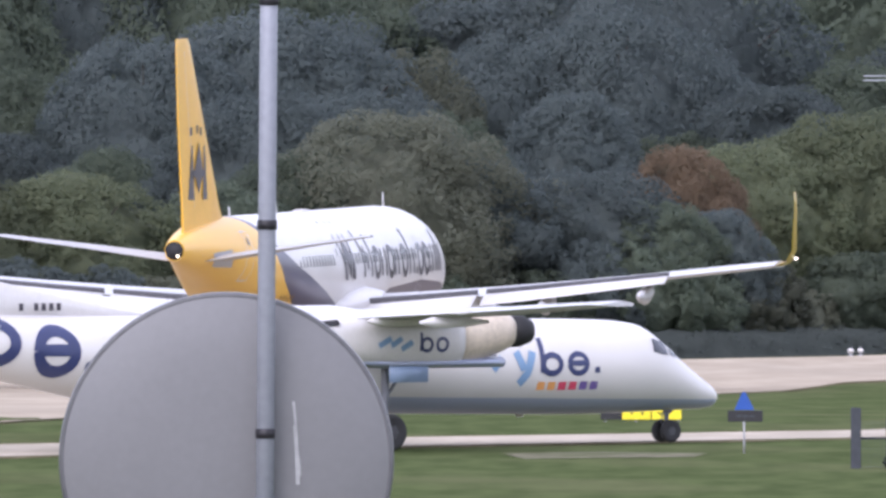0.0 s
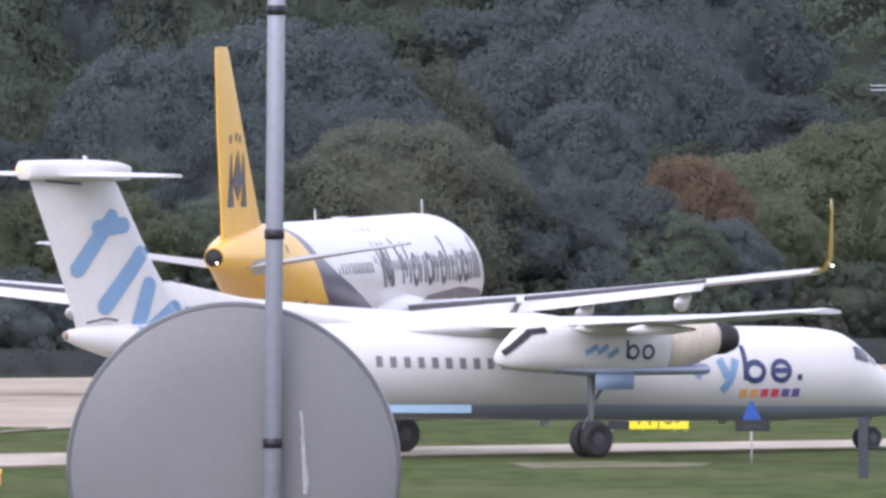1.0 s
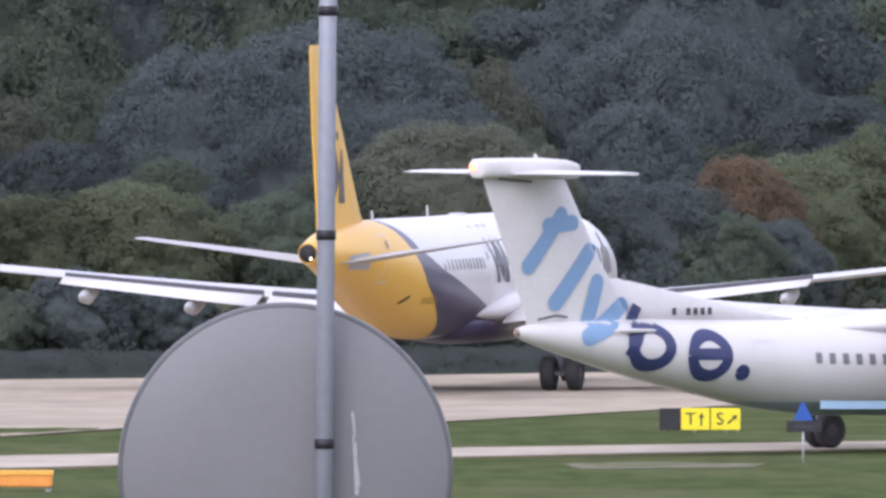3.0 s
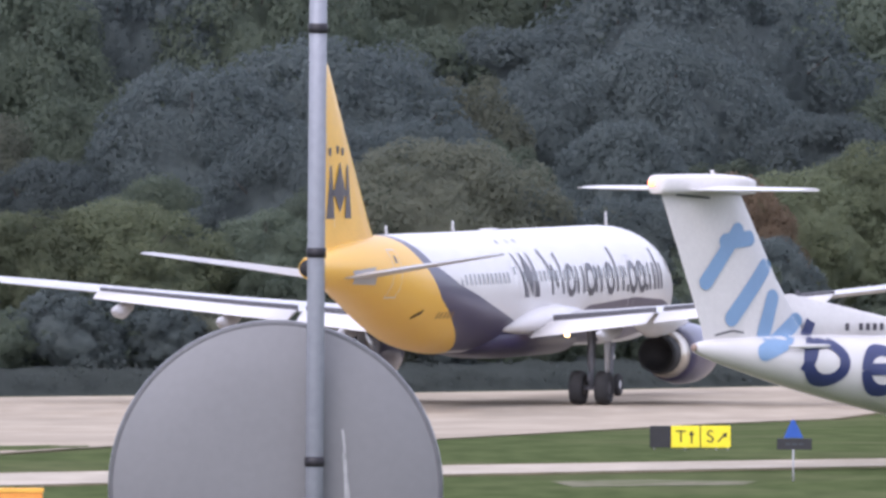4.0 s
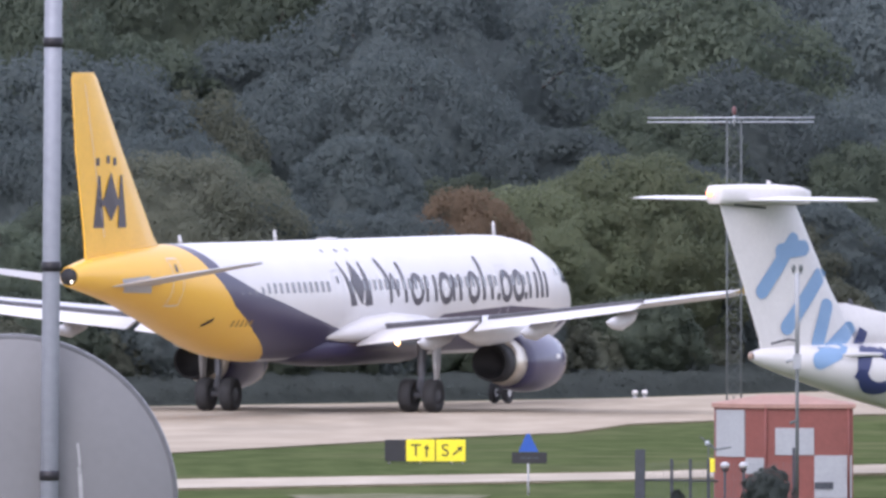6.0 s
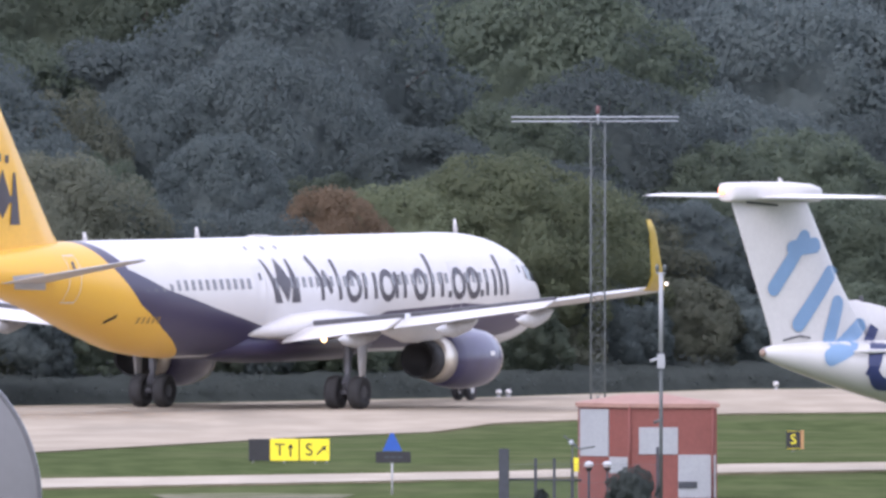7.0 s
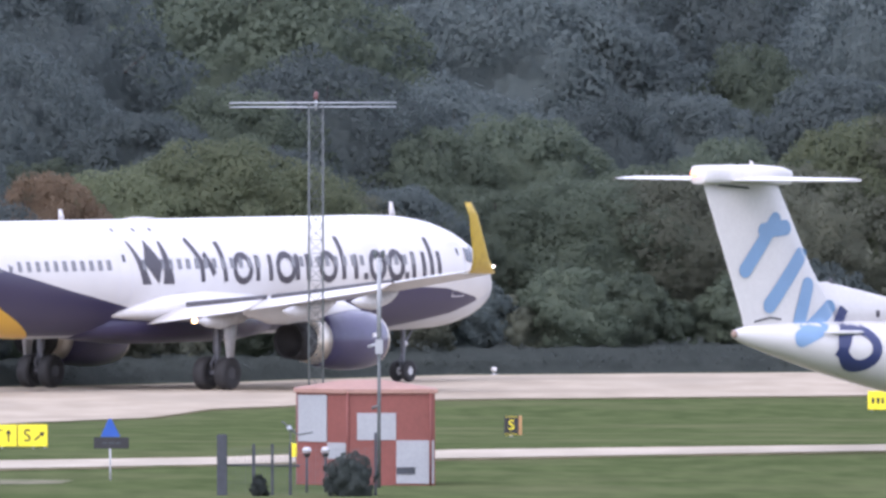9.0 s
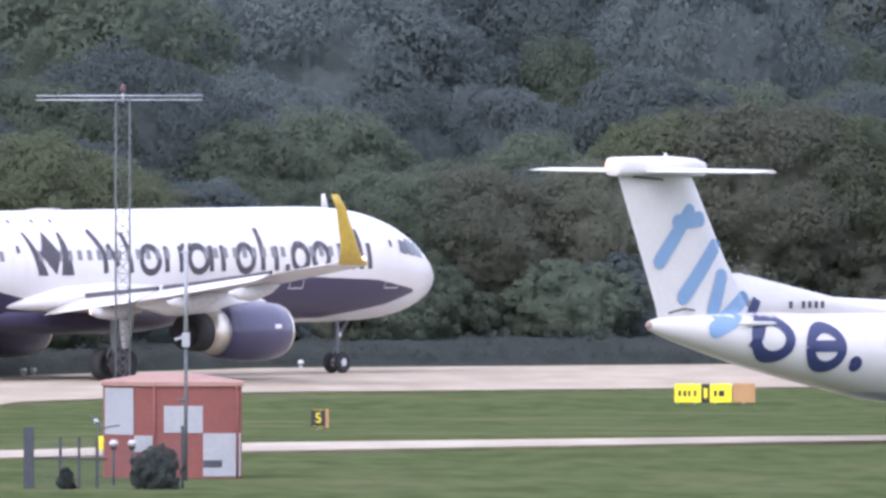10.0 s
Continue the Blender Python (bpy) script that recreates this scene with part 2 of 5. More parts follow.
class Hull:
    """A fuselage by stations (metres behind the nose, centre height, half width, half height)."""

    def __init__(self, gear, stations):
        self.gear, self.st = gear, stations

    def at(self, b):
        s = self.st
        for i in range(len(s) - 1):
            if s[i][0] <= b <= s[i + 1][0]:
                p0, p1, p2, p3 = s[max(i - 1, 0)], s[i], s[i + 1], s[min(i + 2, len(s) - 1)]
                h = p2[0] - p1[0]
                u = (b - p1[0]) / h
                out = []
                for k in (1, 2, 3):
                    def slope(a, c, d):
                        left, right = (c[k] - a[k]) / max(c[0] - a[0], 1e-6), (d[k] - c[k]) / max(d[0] - c[0], 1e-6)
                        return 0 if left * right <= 0 else 2 * left * right / (left + right)
                    m1 = slope(p0, p1, p2) if i > 0 else (p2[k] - p1[k]) / h
                    m2 = slope(p1, p2, p3) if i + 2 < len(s) else (p2[k] - p1[k]) / h
                    out.append((2 * u**3 - 3 * u**2 + 1) * p1[k] + (u**3 - 2 * u**2 + u) * h * m1 + (-2 * u**3 + 3 * u**2) * p2[k] + (u**3 - u**2) * h * m2)
                return out
        return list(s[-1][1:])

    def skin(self, steps):
        bm = bmesh.new()
        return rings(bm, [(self.gear - b, 0, *self.at(b)) for b in steps], n=48)

    def side(self, b, z, out=0.012, sign=-1):
        """The place on the hull's side at b and height z, a little outside; sign -1 is starboard."""
        zc, ry, rz = self.at(b)
        t = max(-0.999, min(0.999, (z - zc) / rz))
        ny = math.sqrt(1 - t * t)
        nrm = Vector((0, sign * ny / ry, t / rz)).normalized()
        return Vector((self.gear - b, sign * ry * ny, z)) + nrm * out


def ribbon(bm, path, width, place, step=0.12, ends=False):
    """A flat stroke along a 2D path, laid on a surface by place(u, v)."""
    pts = [Vector((*p, 0)) for p in path]
    fine = []
    for a, b in zip(pts, pts[1:]):
        k = max(1, int((b - a).length / step))
        fine += [a + (b - a) * i / k for i in range(k)]
    fine.append(pts[-1])
    rows = []
    if ends:
        a, b = (fine[0] - fine[1]).normalized(), (fine[-1] - fine[-2]).normalized()
        cap = [width * 0.5 * k for k in (0.3, 0.6, 0.85, 0.98)]
        fine = [fine[0] + a * k for k in cap[::-1]] + fine + [fine[-1] + b * k for k in cap]
    last = len(fine) - 1
    for i, p in enumerate(fine):
        full = width
        if ends:
            k = max(0, 4 - i, i - (last - 4))
            full = width * (1, 0.955, 0.8, 0.53, 0.2)[k]
        d = (fine[min(i + 1, len(fine) - 1)] - fine[max(i - 1, 0)]).normalized()
        nrm = Vector((-d.y, d.x, 0))
        rows.append([bm.verts.new(place(*(p + nrm * full * (k / 4 - 0.5))[:2])) for k in range(5)])
    for p, q in zip(rows, rows[1:]):
        for i in range(4):
            bm.faces.new((p[i], p[i + 1], q[i + 1], q[i]))
    return bm


def quad(bm, corners, place, n=6):
    """A flat four-cornered field laid on a surface by place(u, v)."""
    a, b, c, d = (Vector((*q, 0)) for q in corners)
    rows = [[bm.verts.new(place(*a.lerp(b, i / n).lerp(d.lerp(c, i / n), j / n)[:2])) for i in range(n + 1)] for j in range(n + 1)]
    for p, q in zip(rows, rows[1:]):
        for i in range(n):
            bm.faces.new((p[i], p[i + 1], q[i + 1], q[i]))
    return bm


def arc(cu, cv, ru, rv, a0, a1, n=24):
    return [(cu + ru * math.cos(radians(a0 + (a1 - a0) * i / n)), cv + rv * math.sin(radians(a0 + (a1 - a0) * i / n))) for i in range(n + 1)]


def wheel(parent, place, radius, width, rim=None):
    """One wheel: a tyre with a rim, on an axle along y."""
    hub = new("wheel")
    hub.empty_display_size = 0.2
    hub.parent = parent
    hub.matrix_basis = Matrix.Translation(place)
    w, r = width / 2, radius
    bm = turned(bmesh.new(), [(-w * 0.75, r * 0.55), (-w, r * 0.72), (-w * 0.85, r * 0.93), (-w * 0.4, r), (w * 0.4, r), (w * 0.85, r * 0.93), (w, r * 0.72), (w * 0.75, r * 0.55)], n=28)
    part("tyre", bm, rubber, hub)
    bm = turned(bmesh.new(), [(-w * 0.8, r * 0.2), (-w * 0.7, r * 0.54), (w * 0.7, r * 0.54), (w * 0.8, r * 0.2)], n=20)
    for i in range(6):
        a = i * math.pi / 3
        rod(bm, (r * 0.38 * math.cos(a), -w * 0.86, r * 0.38 * math.sin(a)), (r * 0.38 * math.cos(a), w * 0.86, r * 0.38 * math.sin(a)), r * 0.05, n=6)
    part("rim", bm, rim or rim_dark, hub, smooth=False)
    return hub


# ------------------------------------------------------------------ ground
def ease(a, b, x):
    t = min(1.0, max(0.0, (x - a) / (b - a)))
    return t * t * (3 - 2 * t)


def level(y):
    """Height of the ground: a viewing mound, the level airfield, a slight dip towards the far taxiway."""
    return 15.0 * (1 - ease(85, 280, y)) - 2.02 * min(1.0, max(0.0, (y - 852) / 145))


def ground_paint(name, dark, light, fade, stretch, bump):
    """Grass or concrete, with streaks that lie along the strips."""
    m = bpy.data.materials.new(name)
    m.use_nodes = True
    n, l = m.node_tree.nodes, m.node_tree.links
    b = n["Principled BSDF"]
    b.inputs["Roughness"].default_value = 0.9
    b.inputs["Specular IOR Level"].default_value = 0.0
    co = n.new("ShaderNodeTexCoord")
    outs = []
    for sx, sy, detail in stretch:
        mp = n.new("ShaderNodeMapping")
        mp.inputs["Scale"].default_value = (sx, sy, 1)
        l.new(co.outputs["Object"], mp.inputs["Vector"])
        t = n.new("ShaderNodeTexNoise")
        t.inputs["Scale"].default_value, t.inputs["Detail"].default_value = 1.0, detail
        l.new(mp.outputs[0], t.inputs["Vector"])
        outs.append(t.outputs["Fac"])
    mr = n.new("ShaderNodeMapRange")
    mr.inputs["From Min"].default_value, mr.inputs["From Max"].default_value = 0.36, 0.64
    l.new(outs[0], mr.inputs["Value"])
    a = n.new("ShaderNodeMix")
    a.data_type = "RGBA"
    a.inputs[6].default_value, a.inputs[7].default_value = (*dark, 1), (*light, 1)
    l.new(mr.outputs[0], a.inputs["Factor"])
    mr2 = n.new("ShaderNodeMapRange")
    mr2.inputs["From Min"].default_value, mr2.inputs["From Max"].default_value = 0.48, 0.8
    l.new(outs[1], mr2.inputs["Value"])
    c = n.new("ShaderNodeMix")
    c.data_type = "RGBA"
    c.inputs[7].default_value = (*fade, 1)
    l.new(mr2.outputs[0], c.inputs["Factor"])
    l.new(a.outputs[2], c.inputs[6])
    l.new(c.outputs[2], b.inputs["Base Color"])
    bn = n.new("ShaderNodeBump")
    bn.inputs["Strength"].default_value, bn.inputs["Distance"].default_value = bump, 0.05
    l.new(outs[0], bn.inputs["Height"])
    l.new(bn.outputs["Normal"], b.inputs["Normal"])
    return m


grass_mat = ground_paint("grass", (0.062, 0.081, 0.034), (0.088, 0.11, 0.047), (0.12, 0.127, 0.066), [(0.9, 0.16, 8), (0.12, 0.06, 4)], 0.5)
concrete = ground_paint("concrete", (0.345, 0.296, 0.232), (0.42, 0.362, 0.286), (0.3, 0.262, 0.21), [(0.5, 0.12, 8), (0.2, 0.05, 5)], 0.05)
concrete_light = ground_paint("concrete_light", (0.40, 0.355, 0.29), (0.48, 0.425, 0.35), (0.34, 0.31, 0.25), [(0.5, 0.12, 8), (0.2, 0.05, 5)], 0.05)
worn_mat = ground_paint("worn_grass", (0.15, 0.15, 0.1), (0.21, 0.2, 0.145), (0.095, 0.112, 0.05), [(1.2, 0.5, 6), (0.5, 0.3, 4)], 0.3)
edge_mat = ground_paint("dry_verge", (0.13, 0.115, 0.07), (0.2, 0.17, 0.11), (0.10, 0.13, 0.05), [(1.6, 0.6, 6), (0.4, 0.2, 4)], 0.4)


def sheet(name, near, far, material, lift, across=10):
    """A paved strip between two edge lines (x, y), lying on the ground."""
    bm = bmesh.new()
    rows = []
    for (x0, y0), (x1, y1) in zip(near, far):
        row = []
        for k in range(across + 1):
            u = k / across
            y = y0 + (y1 - y0) * u
            row.append(bm.verts.new((x0 + (x1 - x0) * u, y, level(y) + lift)))
        rows.append(row)
    for p, q in zip(rows, rows[1:]):
        for i in range(across):
            bm.faces.new((p[i], q[i], q[i + 1], p[i + 1]))
    return part(name, bm, material)


def densify(line, k=8):
    out = []
    for (x0, y0), (x1, y1) in zip(line, line[1:]):
        out += [(x0 + (x1 - x0) * i / k, y0 + (y1 - y0) * i / k) for i in range(k)]
    return out + [line[-1]]


bm = bmesh.new()
ys = [-3000, -500, 0, 60] + list(range(84, 300, 8)) + [320, 500, 700, 850] + list(range(852, 1000, 5)) + [1100, 1300, 2000, 4500]
xs = [-3000, -400, -100, -40, 0, 40, 100, 400, 3000]
grid = [[bm.verts.new((x, y, level(y))) for x in xs] for y in ys]
for p, q in zip(grid, grid[1:]):
    for i in range(len(xs) - 1):
        bm.faces.new((p[i], p[i + 1], q[i + 1], q[i]))
tagged(part("ground", bm, grass_mat), "mown airfield grass, green with paler dry streaks", "ground", kind="structure")

FAR_NEAR = [(-80, 780), (-30, 800), (-12.5, 842.3), (-0.7, 883.0), (8.5, 967.7), (15.0, 1012.3), (23.5, 1029.8), (37.4, 1036.1), (45.6, 1040.3), (80, 1050), (140, 1060)]
FAR_FAR = [(-82, 1000), (-30, 1029), (-15.3, 1035.8), (-4.8, 1041.1), (5.5, 1049.6), (15.7, 1060.5), (24.5, 1076.0), (38.9, 1081.7), (47.4, 1086.3), (80, 1096), (140, 1110)]
CROSS_NEAR = [(-80, 735), (-30, 782), (-11.9, 799.3), (0.2, 813.6), (12.2, 824.7), (19.0, 833.0), (31.5, 843.0), (37.2, 847.0), (80, 885), (140, 930)]
CROSS_FAR = [(-80, 750), (-30, 797), (-12.1, 815.1), (0.3, 825.4), (12.4, 834.5), (19.3, 844.6), (31.9, 851.7), (38.0, 860.0), (80, 897), (140, 945)]


def widen(near, far, by):
    return [(x, y - by) for x, y in near], [(x, y + by) for x, y in far]


for nm, lab, nr, fr, verge in (("taxiway_far", "wide pale beige concrete taxiway with worn darker patches", FAR_NEAR, FAR_FAR, 1.6),
                               ("taxiway_crossing", "narrow pale concrete taxiway strip through the grass", CROSS_NEAR, CROSS_FAR, 1.8)):
    nr, fr = densify(nr), densify(fr)
    tagged(sheet(nm, nr, fr, concrete if nm == "taxiway_far" else concrete_light, 0.035), lab, "taxiway", kind="structure")
    wn_, wf_ = widen(nr, fr, verge)
    tagged(sheet(nm.replace("taxiway", "verge"), wn_, wf_, edge_mat, 0.015), "dry brown verge of bare earth beside the taxiway", "verge", kind="structure")
tagged(sheet("pavement", [(3.2, 798.5), (5.5, 800.0), (7.8, 801.0)], [(2.6, 806.0), (5.2, 807.5), (8.2, 805.5)], worn_mat, 0.012), "small bare earth patch in the grass", "patch", kind="structure")


# ------------------------------------------------------------------ the jet airliner
def lifted(place, k):
    """The same surface, a few millimetres further out, for a stroke that crosses another."""
    return lambda u, v: place(u, v) + Vector((0, -0.006 * k, 0))


AIR = Hull(AIR_GEAR, [(0, 3.35, 0.02, 0.02), (0.25, 3.36, 0.5, 0.48), (1.0, 3.45, 1.0, 1.0), (2.0, 3.58, 1.4, 1.46), (3.2, 3.72, 1.7, 1.78), (4.6, 3.83, 1.88, 1.97),
                      (6.2, 3.89, 1.96, 2.05), (8.0, 3.9, 1.975, 2.07), (28.5, 3.9, 1.975, 2.07), (31.5, 4.0, 1.92, 1.98), (34.5, 4.3, 1.72, 1.68), (37.5, 4.66, 1.4, 1.3),
                      (40.2, 4.88, 1.02, 0.95), (42.6, 4.96, 0.64, 0.64), (44.1, 4.97, 0.4, 0.42), (44.5, 4.97, 0.33, 0.35)])


def spaced(a, b, n):
    return [a + (b - a) * i / n for i in range(n + 1)]


def gear_leg(parent, name, x, y, top, radius, width, gap, leg_r, back=0.25, rim=None):
    """A landing gear leg with two wheels, a side brace and torque links."""
    g = new(name)
    g.parent = parent
    g.matrix_basis = Matrix.Translation((x, y, 0))
    bm = bmesh.new()
    rod(bm, (0, 0, radius), (0, 0, top * 0.62), leg_r * 0.7, n=12)
    rod(bm, (0, 0, top * 0.5), (0, 0, top), leg_r, n=12)
    rod(bm, (0, -gap / 2, radius), (0, gap / 2, radius), leg_r * 0.6, n=10)
    rod(bm, (0, 0, top * 0.55), (back * 3, 0, top), leg_r * 0.45, n=8)
    rod(bm, (-leg_r, 0, radius + 0.05), (-leg_r * 2.6, 0, radius + 0.3), leg_r * 0.3, n=6)
    rod(bm, (-leg_r * 2.6, 0, radius + 0.3), (-leg_r, 0, radius + 0.6), leg_r * 0.3, n=6)
    part("strut", bm, steel, g, smooth=False)
    hubs = [wheel(g, (0, s * gap / 2, radius), radius, width, rim) for s in (-1, 1)]
    return g, [(h, radius) for h in hubs]


def wing_z(y):
    return 2.75 + max(0, abs(y) - 1.9) * 0.092 + max(0, abs(y) - 8) * 0.014


def lead(y):
    """Metres behind the nose of the wing's leading edge."""
    return 15.7 + (abs(y) - 1.5) * 0.515


def trail(y):
    y = abs(y)
    return 23.2 + (y - 1.5) * 0.05 if y < 6.4 else 23.445 + (y - 6.4) * 0.235


def make_airliner():
    top = new("jet_airliner")
    wheels = []
    body = part("fuselage", AIR.skin(spaced(0, 0.25, 3) + spaced(0.35, 8, 24) + spaced(9, 28, 19) + spaced(28.6, 44.5, 40)), white_air, top, "white hull with yellow tail and dark navy sweep")
    smooth_by_angle(body, 50)
    # belly fairing between the wings
    bm = rings(bmesh.new(), [(AIR_GEAR - b, 0, z, ry, rz) for b, z, ry, rz in ((14.2, 2.2, 0.3, 0.15), (15.2, 2.25, 1.4, 0.45), (17, 2.3, 1.95, 0.7), (22.5, 2.3, 2.0, 0.72), (25, 2.25, 1.5, 0.5), (26.6, 2.1, 0.4, 0.2))], n=28, power=2.6)
    part("belly_fairing", bm, navy_paint, top)
    for sgn in (-1, 1):
        bm = rings(bmesh.new(), [(AIR_GEAR - b, sgn * y, z, ry, rz) for b, y, z, ry, rz in ((15.2, 1.6, 2.7, 0.15, 0.1), (17, 1.75, 2.85, 0.55, 0.45), (20, 1.8, 2.9, 0.75, 0.55), (22.5, 1.75, 2.85, 0.7, 0.48), (24, 1.6, 2.75, 0.42, 0.3), (25.2, 1.45, 2.65, 0.1, 0.08))], n=20)
        part("wing_root_fairing", bm, white, top, "white bulge over the wing root")
    # tail end: exhaust of the auxiliary engine
    bm = turned(bmesh.new(), [(AIR_GEAR - 44.56, 0.3), (AIR_GEAR - 44.45, 0.3)], "x", 20, (0, 0, 4.97))
    part("tail_exhaust", bm, soot, top, "dark exhaust opening")
    bm = bmesh.new()
    bmesh.ops.create_uvsphere(bm, u_segments=10, v_segments=6, radius=0.05, matrix=Matrix.Translation((AIR_GEAR - 44.58, -0.12, 4.79)))
    part("tail_light", bm, strobe_white, top, "glowing white tail light")
    for sgn, side in ((-1, "starboard"), (1, "port")):
        # the wing box ends ahead of the flaps
        ys = (1.2, 3.5, 6.4, 9, 12, 15, 16.4, 16.8)
        bm = foil(bmesh.new(), [(AIR_GEAR - lead(y), sgn * y, wing_z(y), (trail(y) - lead(y)) * (0.80 if y < 13.2 else 1.0)) for y in ys], 0.125)
        wing = part("wing", bm, wing_grey, top, "pale grey swept wing")
        smooth_by_angle(wing, 40)
        # slat line along the leading edge
        for y0, y1 in ((2.1, 6.2), (6.5, 13.0)):
            st = []
            for y in spaced(y0, y1, 4):
                ch = trail(y) - lead(y)
                st.append((AIR_GEAR - lead(y) - ch * 0.825, sgn * y, wing_z(y) + 0.01, ch * 0.25))
            fl = part("flap", foil(bmesh.new(), st, 0.16), white, wing, "white lowered trailing-edge flap")
            for v in fl.data.vertices:
                back = max(0.0, -(v.co.x - (AIR_GEAR - lead(v.co.y) - (trail(v.co.y) - lead(v.co.y)) * 0.825)))
                v.co.z -= back * 0.26
            bm = bmesh.new()
            prev = None
            for y in spaced(y0, y1, 6):
                ch = trail(y) - lead(y)
                x = AIR_GEAR - lead(y) - ch * 0.80
                up = 0.03 * ch + 0.05
                row = [bm.verts.new((x + d, sgn * y, wing_z(y) + h)) for d, h in ((0.05, up + 0.012), (-0.08, up - 0.02), (-0.08, 0.0), (0.05, 0.0))]
                if prev:
                    for i in range(4):
                        j = (i + 1) % 4
                        bm.faces.new((prev[i], prev[j], row[j], row[i]))
                prev = row
            part("flap_gap", bm, seam_grey, wing, "dark gap ahead of the flap", smooth=False)
        # sharklet: rises from the wing tip and leans back
        pts = [(AIR_GEAR - lead(16.8), 16.8, wing_z(16.8), 1.62), (AIR_GEAR - 24.2, 17.15, wing_z(17) + 0.1, 1.4), (AIR_GEAR - 24.85, 17.4, wing_z(17) + 0.5, 0.95), (AIR_GEAR - 25.75, 17.56, wing_z(17) + 2.0, 0.52), (AIR_GEAR - 26.2, 17.59, wing_z(17) + 2.45, 0.4)]
        bm = bmesh.new()
        rows = []
        for x, y, z, ch in pts:
            lean = min(1.0, (z - pts[0][2]) / 0.5)
            rows.append([bm.verts.new((x - u * ch, sgn * (y - v * ch * 0.05 * lean), z + v * ch * 0.05 * (1 - lean))) for u, v in AIRFOIL])
        for p, q in zip(rows, rows[1:]):
            for i in range(12):
                bm.faces.new((p[i], p[(i + 1) % 12], q[(i + 1) % 12], q[i]))
        bm.faces.new(rows[-1])
        bmesh.ops.recalc_face_normals(bm, faces=bm.faces)
        shark = part("sharklet", bm, tip_yellow, wing, "yellow upturned wing tip")
        bm = bmesh.new()
        bmesh.ops.create_uvsphere(bm, u_segments=8, v_segments=6, radius=0.05, matrix=Matrix.Translation((AIR_GEAR - 24.45, sgn * 17.32, wing_z(17) + 0.2)))
        part("tip_light", bm, tip_white, wing, "white wing-tip light")
        # flap track fairings
        for y, ln in ((4.6, 2.6), (8.7, 2.3), (12.2, 1.9)):
            t = trail(y)
            bm = rings(bmesh.new(), [(AIR_GEAR - b, sgn * y, z, r * 0.8, r) for b, z, r in ((t - ln, wing_z(y) - 0.25, 0.05), (t - ln * 0.7, wing_z(y) - 0.4, 0.22), (t - 0.4, wing_z(y) - 0.56, 0.29), (t + 0.4, wing_z(y) - 0.58, 0.19), (t + 0.9, wing_z(y) - 0.54, 0.04))], n=14)
            part("flap_fairing", bm, wing_grey, wing)
        # engine on its pylon
        ex, ey, ez = AIR_GEAR - 15.25, sgn * 5.6, 1.7
        eng = new("engine")
        eng.parent = top
        bm = bmesh.new()
        prof = [(-0.35, 0.75), (-0.05, 0.86), (0.0, 0.91), (-0.15, 0.98), (-0.9, 1.06), (-1.8, 1.07), (-2.8, 0.97), (-3.35, 0.86), (-3.4, 0.78)]
        rows = [[bm.verts.new((ex + a, ey + r * math.cos(k * math.pi / 16), ez + r * math.sin(k * math.pi / 16))) for k in range(32)] for a, r in prof]
        for p, q in zip(rows, rows[1:]):
            for k in range(32):
                bm.faces.new((p[k], p[(k + 1) % 32], q[(k + 1) % 32], q[k]))
        bmesh.ops.recalc_face_normals(bm, faces=bm.faces)
        part("nacelle", bm, nacelle_navy, eng, "glossy dark navy engine cowling")
        bm = turned(bmesh.new(), [(ex - 0.16, 0.985), (ex - 0.08, 0.968), (ex + 0.012, 0.92), (ex + 0.012, 0.89), (ex - 0.06, 0.85)], "x", 32, (0, ey, ez))
        part("intake_lip", bm, metal, eng, "bare metal intake lip")
        bm = bmesh.new()
        quad(bm, [(0.9, 0.25), (1.25, 0.25), (1.25, 0.1), (0.9, 0.1)], lambda u, v: Vector((ex - u, ey - 1.065 * math.sqrt(1 - (v / 1.065) ** 2) - 0.012, ez + v)), 3)
        part("cowling_badge", bm, white, eng, "small white badge")
        bm = turned(bmesh.new(), [(ex - 0.4, 0.8), (ex - 0.5, 0.4), (ex - 0.55, 0.3)], "x", 24, (0, ey, ez))
        part("fan", bm, soot, eng)
        bm = turned(bmesh.new(), [(ex - 3.35, 0.84), (ex - 3.8, 0.77), (ex - 4.1, 0.71)], "x", 28, (0, ey, ez))
        part("nozzle_ring", bm, metal, eng, "bare metal nozzle ring")
        bm = turned(bmesh.new(), [(ex - 4.1, 0.7), (ex - 4.6, 0.66), (ex - 4.95, 0.62), (ex - 4.8, 0.54), (ex - 4.4, 0.3)], "x", 28, (0, ey, ez))
        part("exhaust_cone", bm, soot, eng, "sooty black exhaust")
        bm = bmesh.new()
        sec = [(15.8, 3.05, 0.06), (17.0, 3.2, 0.28), (19.0, 3.12, 0.34), (21.2, 3.0, 0.24), (22.9, 2.9, 0.04)]
        rings(bm, [(AIR_GEAR - b, ey, 2.66 + (b - 15.8) * 0.015, w, 0.45 if 16 < b < 22 else 0.12) for b, z, w in sec], n=14)
        part("pylon", bm, white, eng, "white pylon fairing over the engine")
        # tailplane
        bm = foil(bmesh.new(), [(AIR_GEAR - 38.9, sgn * 0.6, 4.6, 3.3), (AIR_GEAR - 40.4, sgn * 3.2, 5.0, 2.3), (AIR_GEAR - 42.0, sgn * 6.0, 5.4, 1.35), (AIR_GEAR - 42.3, sgn * 6.22, 5.42, 1.0)], 0.1)
        smooth_by_angle(part("tailplane", bm, tail_grey_shade, top, "tailplane in a grey that holds the shade of its underside"), 40)
        g, w = gear_leg(top, "main_gear", 0, sgn * 3.8, 2.6, 0.585, 0.5, 0.9, 0.14)
        wheels += w
